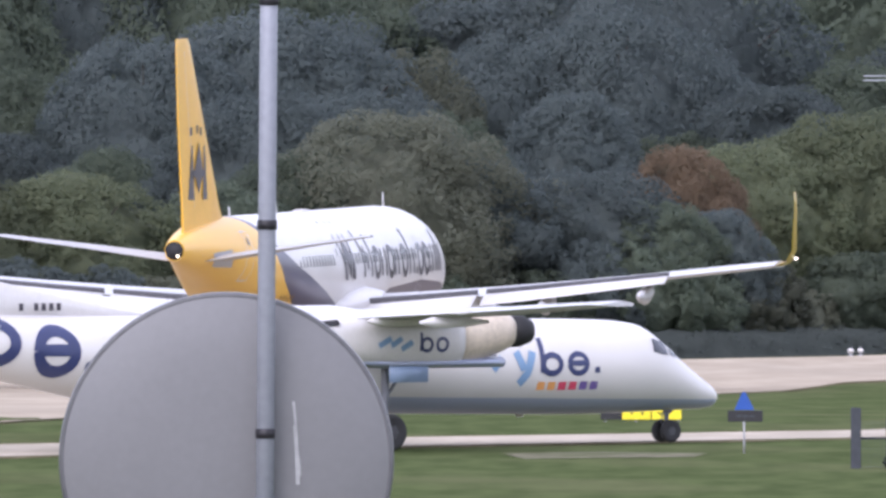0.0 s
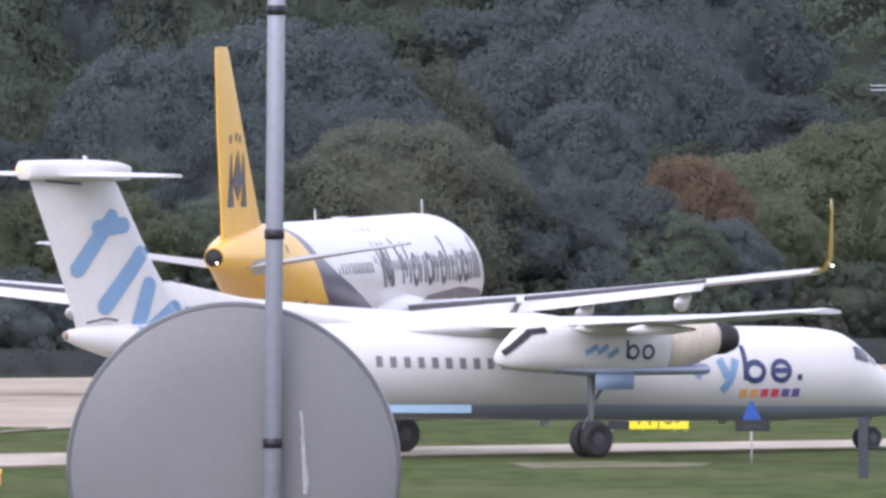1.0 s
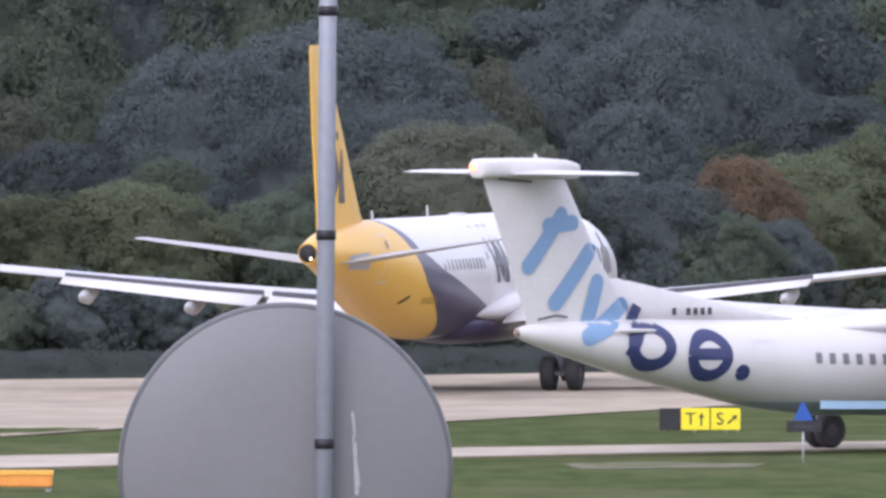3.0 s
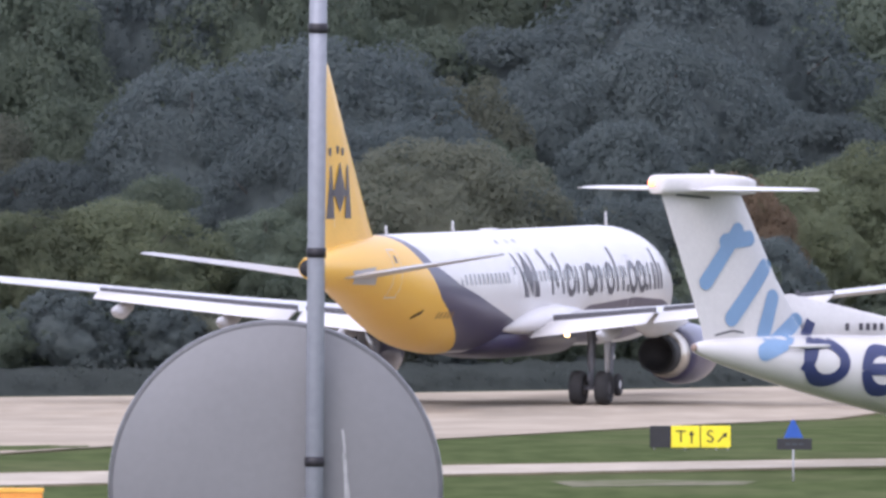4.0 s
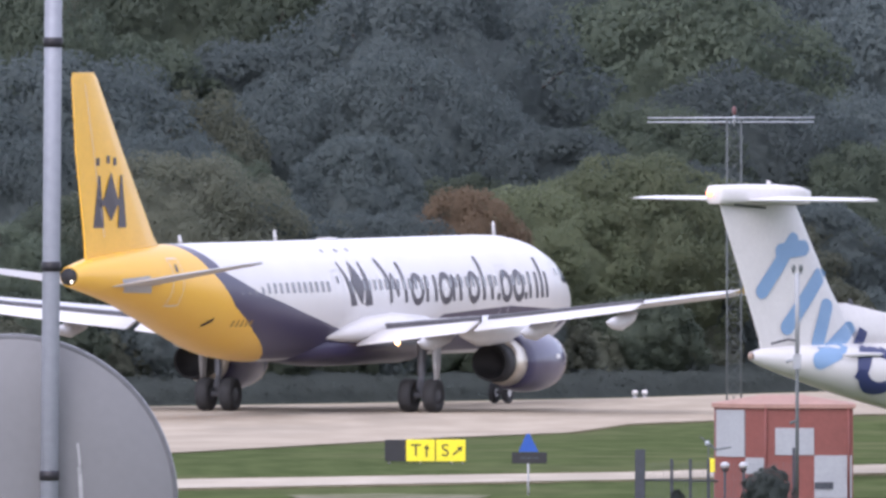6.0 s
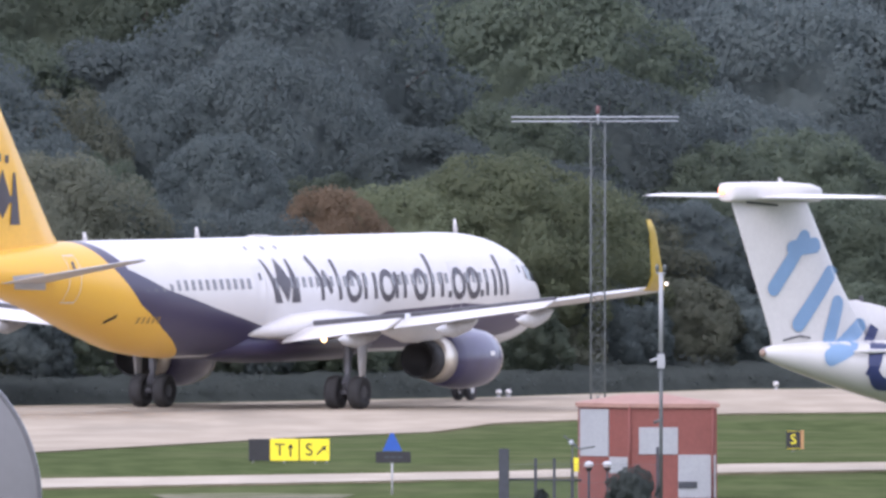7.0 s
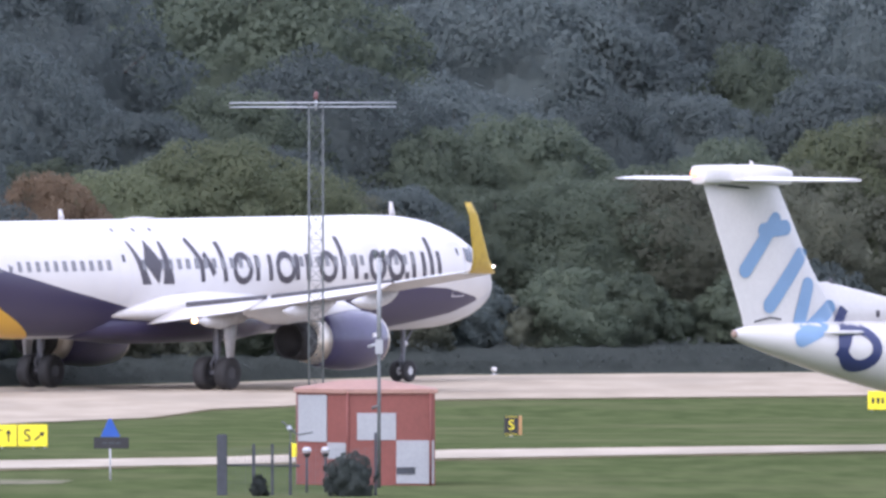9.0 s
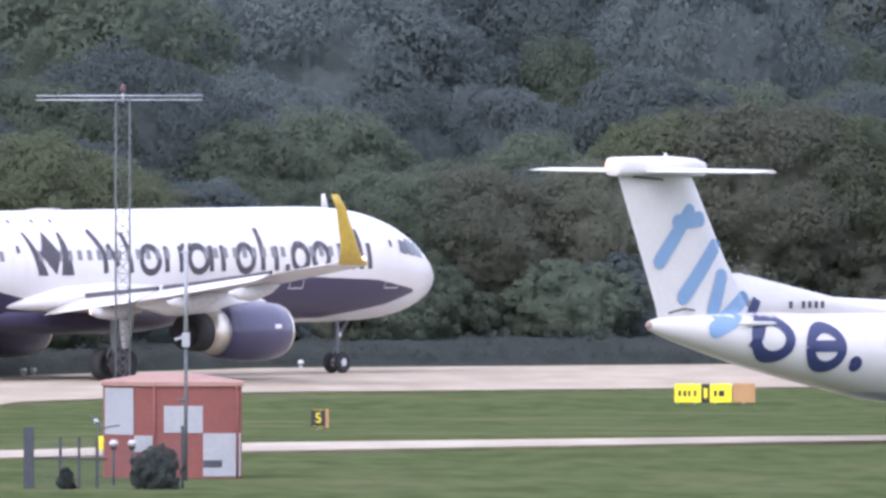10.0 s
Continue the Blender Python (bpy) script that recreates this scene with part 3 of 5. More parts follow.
        bm = box(bmesh.new(), -0.48, 0.48, min(sgn * 4.35, sgn * 4.4), max(sgn * 4.35, sgn * 4.4), 0.95, 2.6, 0.02)
        for v in bm.verts:
            v.co.x *= 0.35 + 0.65 * (v.co.z - 0.95) / 1.65
        part("gear_door", bm, wing_grey, g).matrix_basis = Matrix.Translation((0, -sgn * 3.8, 0))
    g, w = gear_leg(top, "nose_gear", AIR_GEAR - 5.07, 0, 2.1, 0.38, 0.22, 0.5, 0.09, 0.25, rim_mat)
    wheels += w
    bm = bmesh.new()
    bmesh.ops.create_uvsphere(bm, u_segments=10, v_segments=6, radius=0.13, matrix=Matrix.Translation((0.08, 0, 1.35)))
    part("taxi_light", bm, rim_mat, g)
    # tail fin with its fillet
    fin = foil(bmesh.new(), [(AIR_GEAR - 36.2, 5.5, 0, 6.9), (AIR_GEAR - 37.2, 6.25, 0, 6.0), (AIR_GEAR - 39.9, 9.2, 0, 4.05), (AIR_GEAR - 42.1, 11.7, 0, 2.2), (AIR_GEAR - 42.4, 11.9, 0, 1.8)], 0.1, True)
    fin = smooth_by_angle(part("tail_fin", fin, yellow_paint, top, "yellow tail fin with a dark crest"), 40)

    def fin_place(b, z):
        u = (z - 6.25) / (11.75 - 6.25)
        le, ch = 37.2 + u * 4.9, 6.0 - u * 3.75
        f = (b - le) / ch
        return Vector((AIR_GEAR - b, -(np.interp(f, [0, 0.1, 0.3, 0.55, 0.8, 1], [0.02, 0.075, 0.1, 0.085, 0.045, 0.006]) * ch * 0.5 + 0.02), z))

    # crest on the fin: three uprights, a diamond and dots
    bm = bmesh.new()
    C = lambda u, v: (42.62 - u * 2.45, 6.6 + v * 1.78)
    for k, q in enumerate((((0.13, 1.0), (0.19, 1.0), (0.33, 0.0), (0.0, 0.0)), ((0.84, 1.0), (0.9, 1.0), (1.02, 0.0), (0.74, 0.0)),
                           ((0.52, 1.08), (0.76, 0.5), (0.53, 0.12), (0.28, 0.5)), ((0.2, 0.55), (0.5, 0.55), (0.5, 0.42), (0.2, 0.42)), ((0.5, 0.55), (0.86, 0.55), (0.86, 0.42), (0.5, 0.42)))):
        quad(bm, [C(*w) for w in q], lifted(fin_place, k))
    part("fin_crest", bm, logo_grey, fin, "dark crest of plain upright shapes")
    for b, z in ((42.35, 8.85), (41.55, 8.92), (41.0, 8.85)):
        bm = ribbon(bmesh.new(), [(b, z - 0.13), (b, z + 0.13)], 0.26, fin_place)
        part("crest_dot", bm, logo_grey, fin)
    # rudder line
    bm = ribbon(bmesh.new(), [(41.8, 6.3), (43.35, 11.5)], 0.03, fin_place)
    part("rudder_line", bm, panel_line, fin)

    def on_side(b, z):
        return AIR.side(b, z, 0.015)

    # passenger windows and doors
    pane = bmesh.new()
    ribbon(pane, [(0, -0.18), (0, 0.18)], 0.24, lambda u, v: Vector((u, -math.sqrt(max(0, 1 - ((v + 0.5) / 2.07) ** 2)) * 1.975 + 1.915, v)), 0.09)
    first = part("window", pane, cabin_glass, body)
    mesh = first.data
    b, made = 7.2, 0
    while b < 33.5:
        if not any(abs(b - d) < 0.75 for d in (9.6, 15.9, 24.9)):
            zc, ry, rz = AIR.at(b)
            m = Matrix.Translation((AIR_GEAR - b, -1.935 + (1.975 - ry), 4.4))
            if made == 0:
                first.matrix_basis = m
            else:
                shared("window", mesh, m, body)
            made += 1
        b += 0.533
    for b0, z0, z1, w in ((4.1, 3.05, 4.95, 0.85), (9.6, 3.1, 4.95, 0.75), (24.9, 3.1, 4.95, 0.75), (38.0, 3.9, 5.5, 0.7)):
        bm = bmesh.new()
        ribbon(bm, [(b0 - w / 2, z0), (b0 - w / 2, z1), (b0 + w / 2, z1), (b0 + w / 2, z0), (b0 - w / 2, z0)], 0.035, on_side)
        door = part("door", bm, panel_line, body, "closed cabin door with a thin grey outline")
        bm = ribbon(bmesh.new(), [(b0, z1 - 0.45), (b0, z1 - 0.2)], 0.16, lambda u, v: AIR.side(u, v, 0.02))
        part("door_window", bm, glass_dark, door)
    # flight deck windows, both sides and front
    for sgn in (-1, 1):
        for b0, b1, z0, z1 in ((1.75, 2.35, 4.12, 4.6), (2.42, 2.95, 4.2, 4.75), (3.02, 3.5, 4.25, 4.72)):
            bm = ribbon(bmesh.new(), [(b0, (z0 + z1) / 2 - 0.05), (b1, (z0 + z1) / 2 + 0.06)], z1 - z0, lambda u, v, s=sgn: AIR.side(u, v, 0.02, s), 0.1)
            part("cockpit_window", bm, glass_dark, body, "dark flight deck window")
    # mark on the side: crest, then a row of uprights and rings in place of the wordmark
    bm = bmesh.new()
    C = lambda u, v: (24.35 - u * 2.4, 3.7 + v * 1.5)
    for k, q in enumerate((((-0.02, 1.02), (0.04, 1.0), (0.42, 0.0), (0.2, 0.0)), ((0.78, 1.0), (0.84, 1.0), (1.0, 0.0), (0.72, 0.0)), ((0.44, 1.04), (0.7, 0.5), (0.6, 0.02), (0.26, 0.5)))):
        quad(bm, [C(*w) for w in q], lifted(on_side, k))
    part("side_crest", bm, logo_grey, body, "dark crest of plain pointed shapes")
    for b in (24.6, 23.3, 22.3):
        part("crest_dot", ribbon(bmesh.new(), [(b, 5.55), (b, 5.66)], 0.14, on_side), logo_grey, body)
    tall, low, base = 5.15, 4.66, 3.75

    def bar(b, top_, bot=base):
        return [(b, top_), (b, bot)]

    def loop(b, r=0.5):
        return arc(b, 4.2, r, 0.45, 0, 360)

    marks = [[[(20.75, tall + 0.12), (20.25, 4.45), (20.2, base)]], [[(20.0, 4.75), (19.5, 4.0)]], [[(19.0, tall), (18.8, base)]], [loop(17.75)], [bar(16.85, low)], [bar(16.05, low)],
             [loop(15.1)], [bar(14.4, low)], [bar(13.75, low)], [loop(12.5, 0.45)], [bar(11.55, tall + 0.1)], [bar(10.8, low - 0.05)], [bar(10.2, 3.95, 3.72)],
             [loop(9.45, 0.42)], [loop(8.3, 0.42)], [bar(7.65, 3.95, 3.72)], [bar(7.2, low)], [bar(6.55, low)], [bar(6.05, tall)], [bar(5.55, low)]]
    for strokes in marks:
        bm = bmesh.new()
        for st in strokes:
            ribbon(bm, st, 0.24, on_side, 0.1)
        part("side_mark", bm, logo_grey, body, "dark grey plain shape of the side marking")
    # registration as plain bars, small hatch, fairing patch
    for k in range(5):
        part("registration_bar", ribbon(bmesh.new(), [(33.6 - k * 0.3, 3.12), (33.6 - k * 0.3, 3.34)], 0.13, on_side), faded_mark, body)
    part("hatch", ribbon(bmesh.new(), [(35.35, 3.18), (34.95, 3.4)], 0.14, on_side), soot, body)
    part("tailplane_patch", quad(bmesh.new(), [(41.7, 4.85), (39.9, 4.95), (39.6, 4.35), (41.3, 4.4)], on_side), tail_grey_shade, body, "grey plate round the tailplane root")
    # aerials on the roof
    for b, h in ((5.72, 0.5), (26.0, 0.38), (34.6, 0.3)):
        zc, ry, rz = AIR.at(b)
        bm = foil(bmesh.new(), [(AIR_GEAR - b + 0.18, zc + rz - 0.03, 0, 0.4), (AIR_GEAR - b - 0.02, zc + rz + h, 0, 0.2)], 0.12, True)
        part("aerial", bm, white, top, "white blade aerial")
    bm = rings(bmesh.new(), [(AIR_GEAR - b, 0, 5.98, w, h) for b, w, h in ((20.4, 0.05, 0.02), (20.9, 0.25, 0.05), (21.7, 0.25, 0.05), (22.2, 0.05, 0.02))], n=12)
    part("roof_dome", bm, white, top)
    bm = bmesh.new()
    bmesh.ops.create_uvsphere(bm, u_segments=8, v_segments=6, radius=0.11, matrix=Matrix.Translation((AIR_GEAR - 22.2, -3.0, 2.42)))
    part("wing_root_light", bm, taxi_amber, top, "warm glowing wing root light")
    return tagged(top, "white jet airliner with yellow tail and navy sweep, taxiing", "aircraft"), wheels


airliner, airliner_wheels = make_airliner()

# ------------------------------------------------------------------ the turboprop
DASH = Hull(DASH_GEAR, [(2.25, 1.22, 0.02, 0.02), (2.5, 1.24, 0.28, 0.26), (3.2, 1.42, 0.6, 0.52), (4.0, 1.68, 0.88, 0.8), (4.6, 1.9, 1.04, 1.04), (5.2, 2.05, 1.16, 1.21), (6.2, 2.1, 1.27, 1.28),
                        (8.0, 2.12, 1.32, 1.31), (20.5, 2.34, 1.32, 1.31), (22.5, 2.42, 1.28, 1.24), (25.0, 2.66, 1.1, 1.03), (27.5, 2.95, 0.82, 0.78), (29.5, 3.2, 0.5, 0.5),
                        (31.0, 3.37, 0.2, 0.22), (31.3, 3.4, 0.1, 0.12)])


def make_turboprop():
    top = new("turboprop_airliner")
    wheels = []
    body = part("fuselage", DASH.skin(spaced(2.25, 2.5, 3) + spaced(2.6, 8, 26) + spaced(8.6, 20.5, 16) + spaced(21, 31.3, 32)), white_dash, top, "white hull with a grey-blue keel")
    smooth_by_angle(body, 50)
    # wing on the shoulders
    st = [(DASH_GEAR - 15.0, s, z, ch) for s, z, ch in ((-14.2, 4.07, 1.2), (-13.9, 4.08, 1.4), (-9.0, 3.8, 2.15), (-4.4, 3.62, 2.9), (0, 3.55, 2.95), (4.4, 3.62, 2.9), (9.0, 3.8, 2.15), (13.9, 4.08, 1.4), (14.2, 4.07, 1.2))]
    st = [(x - (0.0 if abs(s) < 5 else (abs(s) - 4.4) * 0.075), s, z, ch) for x, s, z, ch in st]
    wing = smooth_by_angle(part("wing", foil(bmesh.new(), st, 0.15), wing_grey, top, "long straight white wing"), 40)
    bm = rings(bmesh.new(), [(DASH_GEAR - b, 0, z, ry, rz) for b, z, ry, rz in ((12.6, 3.25, 0.3, 0.08), (14.0, 3.38, 0.95, 0.3), (15.5, 3.45, 1.15, 0.42), (18.3, 3.48, 1.12, 0.38), (20.2, 3.42, 0.8, 0.24), (22, 3.4, 0.25, 0.08))], n=28)
    part("wing_fairing", bm, white, top)
    for sgn in (-1, 1):
        for s0, s1 in ((1.6, 3.5), (5.3, 9.2)):
            f = [(DASH_GEAR - 15.0 - (0.0 if s < 5 else (s - 4.4) * 0.075) - np.interp(s, [0, 4.4, 9, 13.9], [2.95, 2.9, 2.15, 1.4]) * 0.96, sgn * s, np.interp(s, [0, 4.4, 9], [3.5, 3.56, 3.8]), 0.75) for s in (s0, (s0 + s1) / 2, s1)]
            part("flap", foil(bmesh.new(), f, 0.2), white, wing, "white trailing-edge flap set a little down")
        for s in (6.0, 8.4):
            bm = rings(bmesh.new(), [(DASH_GEAR - b, sgn * s, 3.54, r, r) for b, r in ((16.3, 0.04), (17.1, 0.14), (18.1, 0.16), (18.6, 0.04))], n=10)
            part("flap_fairing", bm, white, wing)
        # engine nacelle with gear bay behind
        ny = sgn * 4.4
        nac = new("engine_nacelle")
        nac.parent = top
        sec = [(12.7, 3.2, 0.44, 0.44), (13.1, 3.18, 0.58, 0.58), (14.0, 3.1, 0.66, 0.72), (15.2, 3.02, 0.7, 0.8), (17.0, 3.02, 0.68, 0.76), (18.4, 3.02, 0.58, 0.7), (19.2, 2.98, 0.48, 0.6), (19.7, 2.85, 0.28, 0.4), (20.1, 2.72, 0.05, 0.12)]
        hull = Hull(DASH_GEAR, sec)
        bm = rings(bmesh.new(), [(DASH_GEAR - b, ny, *hull.at(b)) for b in spaced(14.6, 20.1, 22)], n=32, power=2.4)
        part("cowling", bm, white, nac, "white engine cowling")
        bm = rings(bmesh.new(), [(DASH_GEAR - b, ny, *hull.at(b)) for b in spaced(12.7, 14.62, 10)], n=32, power=2.2)
        part("nose_cowl", bm, cream, nac, "cream metal front cowl")
        bm = rings(bmesh.new(), [(DASH_GEAR - b, ny, 2.36 + (0.0 if b < 18 else (b - 18) * 0.17), w, 0.14) for b, w in ((12.9, 0.2), (13.4, 0.48), (15.5, 0.58), (17, 0.54), (18.8, 0.3), (20.0, 0.04))], n=20)
        part("cowling_keel", bm, grey_blue, nac, "grey-blue underside")
        bm = box(bmesh.new(), DASH_GEAR - 17.0, DASH_GEAR - 15.7, ny + sgn * 0.42, ny + sgn * 0.47, 1.85, 2.35, 0.015)
        part("gear_door", bm, door_blue, nac, "pale blue open gear door")
        bm = turned(bmesh.new(), [(DASH_GEAR - 12.75, 0.45), (DASH_GEAR - 12.3, 0.43), (DASH_GEAR - 12.0, 0.33), (DASH_GEAR - 11.8, 0.06)], "x", 24, (0, ny, 3.2))
        part("spinner", bm, soot, nac, "black propeller spinner")
        # black bar down the rear edge, standing for the dark recess there
        bm = ribbon(bmesh.new(), [(18.7, 3.5), (19.2, 3.46), (19.5, 3.22), (19.95, 2.86)], 0.15, lambda u, v: Vector((DASH_GEAR - u, ny + sgn * (0.05 + hull.at(u)[1] * (max(0.0, 1 - (abs(v - hull.at(u)[0]) / hull.at(u)[2]) ** 2.4)) ** (1 / 2.4)), v)))
        part("exhaust_stain", bm, soot, nac, "black bar at the rear edge of the cowling")
        for k, x in enumerate((16.0, 15.65, 15.3)):
            def cowl(u, v):
                zc, ry, rz = hull.at(u)
                return Vector((DASH_GEAR - u, ny + sgn * (0.012 + ry * (max(0.0, 1 - (abs(v - zc) / rz) ** 2.4)) ** (1 / 2.4)), v))

            shape = ([(x + 0.1, 2.7), (x + 0.1, 3.2)], arc(x + 0.26, 2.87, 0.17, 0.17, 0, 360), arc(x + 0.1, 2.87, 0.17, 0.17, 0, 360))[k]
            part("cowling_mark", ribbon(bmesh.new(), shape, 0.09, cowl, 0.05), logo_navy, nac, "navy plain shape on the cowling")
        for x0, x1, zz in ((17.5, 17.1, 2.95), (17.1, 16.75, 2.95), (16.75, 16.4, 2.85)):
            part("cowling_mark", ribbon(bmesh.new(), [(x0, zz - 0.1), (x1, zz + 0.1)], 0.16, cowl, 0.1), logo_blue, nac, "pale blue plain shape on the cowling")
        g, w = gear_leg(top, "main_gear", 0.18, ny, 2.55, 0.5, 0.3, 0.48, 0.11, 0.3)
        wheels += w
        # tailplane halves
        bm = foil(bmesh.new(), [(DASH_GEAR - 30.0, sgn * 0.2, 7.72, 1.75), (DASH_GEAR - 30.55, sgn * 4.4, 7.74, 1.05), (DASH_GEAR - 30.75, sgn * 4.63, 7.74, 0.8)], 0.13)
        smooth_by_angle(part("tailplane", bm, white, top, "white tailplane half"), 40)
    # tall fin with dorsal fillet
    st = [(DASH_GEAR - 26.8, 3.2, 0, 4.05), (DASH_GEAR - 27.4, 3.9, 0, 3.6), (DASH_GEAR - 28.35, 5.3, 0, 3.2), (DASH_GEAR - 29.6, 7.55, 0, 2.85), (DASH_GEAR - 29.7, 7.78, 0, 2.75)]
    fin = smooth_by_angle(part("tail_fin", foil(bmesh.new(), st, 0.1, True), white, top, "tall white swept fin with pale blue strokes"), 40)
    bm = foil(bmesh.new(), [(DASH_GEAR - 20.6, 3.5, 0, 7.6), (DASH_GEAR - 23.3, 3.98, 0, 5.3), (DASH_GEAR - 27.7, 4.84, 0, 1.7)], 0.03, True)
    part("dorsal_fillet", bm, white, fin)
    bm = rings(bmesh.new(), [(DASH_GEAR - b, 0, z, ry, rz) for b, z, ry, rz in ((29.15, 7.77, 0.1, 0.1), (29.23, 7.79, 0.22, 0.2), (29.6, 7.83, 0.32, 0.26), (30.4, 7.87, 0.36, 0.28), (31.5, 7.88, 0.36, 0.28), (32.5, 7.88, 0.33, 0.27), (32.68, 7.88, 0.31, 0.26), (32.7, 7.88, 0.26, 0.22))], n=28, power=3.4)
    part("fin_bullet", bm, white, top, "white fairing on top of the fin")
    bm = bmesh.new()
    bmesh.ops.create_uvsphere(bm, u_segments=8, v_segments=6, radius=0.1, matrix=Matrix.Translation((DASH_GEAR - 32.73, 0.1, 7.92)))
    part("tail_beacon", bm, beacon_red, top, "small red tail light")
    part("rudder_gap", ribbon(bmesh.new(), [(30.75, 3.74), (30.1, 3.86), (29.7, 3.8)], 0.06, lambda u, v: Vector((DASH_GEAR - u, -0.24, v))), seam_grey, fin, "dark gap under the rudder")
    part("rudder_gap", ribbon(bmesh.new(), [(32.1, 7.6), (30.9, 7.5)], 0.06, lambda u, v: Vector((DASH_GEAR - u, -0.2, v))), seam_grey, fin, "dark gap over the rudder")
    bm = turned(bmesh.new(), [(DASH_GEAR - 31.36, 0.06), (DASH_GEAR - 31.28, 0.13)], "x", 14, (0, 0, 3.4))
    part("tail_tip", bm, case_tip, top, "brown tip of the tail cone")
    bm = foil(bmesh.new(), [(DASH_GEAR - 27.35, 4.62, 0, 0.3), (DASH_GEAR - 27.5, 4.95, 0, 0.12)], 0.2, True)
    part("aerial", bm, seam_grey, fin, "dark blade aerial at the foot of the fin")
    bm = foil(bmesh.new(), [(DASH_GEAR - 30.5, 8.13, 0, 0.2), (DASH_GEAR - 30.6, 8.26, 0, 0.1)], 0.3, True)
    part("aerial", bm, white, top)
    # rudder hinge and lines
    edges = ([26.8, 27.4, 28.35, 29.6, 29.7], [4.05, 3.6, 3.2, 2.85, 2.75], [3.2, 3.9, 5.3, 7.55, 7.78])

    def tail_place(b, z):
        zc, ry, rz = DASH.at(b)
        if z < zc + rz * 0.86:
            return DASH.side(b, z, 0.016)
        le, ch = np.interp(z, edges[2], edges[0]), np.interp(z, edges[2], edges[1])
        f = (b - le) / ch
        if f < 0.03:
            return Vector((DASH_GEAR - b, -0.15, z))
        y = np.interp(f, [0, 0.1, 0.3, 0.55, 0.8, 1], [0.03, 0.08, 0.1, 0.09, 0.055, 0.02]) * ch * 0.5 + 0.02
        return Vector((DASH_GEAR - b, -y, z))

    # pale blue strokes up the fin, navy rings and bars on the hull
    for strokes, w in ((([(30.95, 5.2), (29.85, 6.6)], [(30.3, 6.3), (29.45, 6.38)]), 0.44), (([(30.05, 4.2), (28.85, 5.6)],), 0.46),
                       (([(28.6, 4.75), (28.95, 3.75)], [(27.75, 4.1), (28.6, 3.5), (29.2, 3.25)]), 0.46)):
        bm = bmesh.new()
        for k, sk in enumerate(strokes):
            ribbon(bm, sk, w, lifted(tail_place, k), 0.12, True)
        part("fin_stroke", bm, logo_blue, fin, "broad pale blue slanted stroke")
    for strokes, w in ((([(27.2, 4.1), (27.92, 2.72)], arc(27.22, 3.0, 0.6, 0.52, 0, 360)), 0.34), ((arc(25.34, 2.73, 0.58, 0.55, 0, 360), [(25.86, 2.76), (24.82, 2.76)]), 0.32),
                       ((arc(24.26, 2.25, 0.11, 0.1, 0, 360),), 0.24)):
        bm = bmesh.new()
        for k, sk in enumerate(strokes):
            ribbon(bm, sk, w, lambda u, v, k=k: Vector((0, -0.006 * k, 0)) + DASH.side(u, min(v, DASH.at(u)[0] + DASH.at(u)[2] * 0.97), 0.02) if v < DASH.at(u)[0] + DASH.at(u)[2] * 0.9 else tail_place(u, v) + Vector((0, -0.02 - 0.006 * k, 0)), 0.1)
        part("hull_mark", bm, logo_navy, body, "navy plain rounded shape on the hull")
    for k in range(6):
        if k != 1:
            part("registration_bar", ribbon(bmesh.new(), [(26.0 - k * 0.25, 3.82), (26.0 - k * 0.25, 4.02)], 0.15, lambda u, v: Vector((DASH_GEAR - u, -0.3, v))), logo_grey, body)
    side = lambda u, v: DASH.side(u, v, 0.016)
    fore = lambda u, v: DASH.side(u - 0.42, v + 0.06, 0.016)
    for strokes, w, m in ((([(9.62, 2.86), (9.62, 1.92)], arc(9.3, 2.15, 0.3, 0.25, 0, 360)), 0.16, logo_navy), ((arc(8.4, 2.16, 0.3, 0.26, 0, 360), [(8.65, 2.17), (8.15, 2.17)]), 0.15, logo_navy),
                          (([(7.75, 1.9), (7.75, 2.06)],), 0.17, logo_navy), (([(10.5, 2.5), (10.25, 2.0)], [(9.95, 2.5), (10.15, 1.9), (10.4, 1.62)]), 0.24, logo_blue),
                          (([(11.3, 2.0), (11.0, 2.35)],), 0.2, logo_blue)):
        bm = bmesh.new()
        for k, sk in enumerate(strokes):
            ribbon(bm, sk, w, lifted(fore, k), 0.08)
        part("hull_mark", bm, m, body, "plain rounded shape of the hull marking")
    for k, m in enumerate((orange_dot, orange_dot, red_dot, red_dot, violet_dot, violet_dot)):
        part("colour_square", ribbon(bmesh.new(), [(9.62 - k * 0.36, 1.45), (9.62 - k * 0.36, 1.67)], 0.26, fore), m, body, "small coloured square")
    part("keel_patch", ribbon(bmesh.new(), [(21.4, 1.33), (18.4, 1.29)], 0.22, lambda u, v: Vector((*DASH.side(u, 1.5, 0.025)[:2], v))), belly_blue, body, "pale blue belly patch")
    # cabin windows and doors
    pane = bmesh.new()
    ribbon(pane, [(0, -0.15), (0, 0.15)], 0.22, lambda u, v: Vector((u, -1.32 * math.sqrt(1 - ((v + 0.22) / 1.31) ** 2) + 1.29, v)), 0.09)
    first = part("window", pane, cabin_glass, body)
    for k in range(27):
        b = 21.68 - k * 0.47
        m = Matrix.Translation((DASH_GEAR - b, -1.305 + max(0, (b - 20.5)) * 0.02, DASH.at(b)[0] + 0.24))
        if k == 0:
            first.matrix_basis = m
        elif b > 10.6:
            shared("window", first.data, m, body)
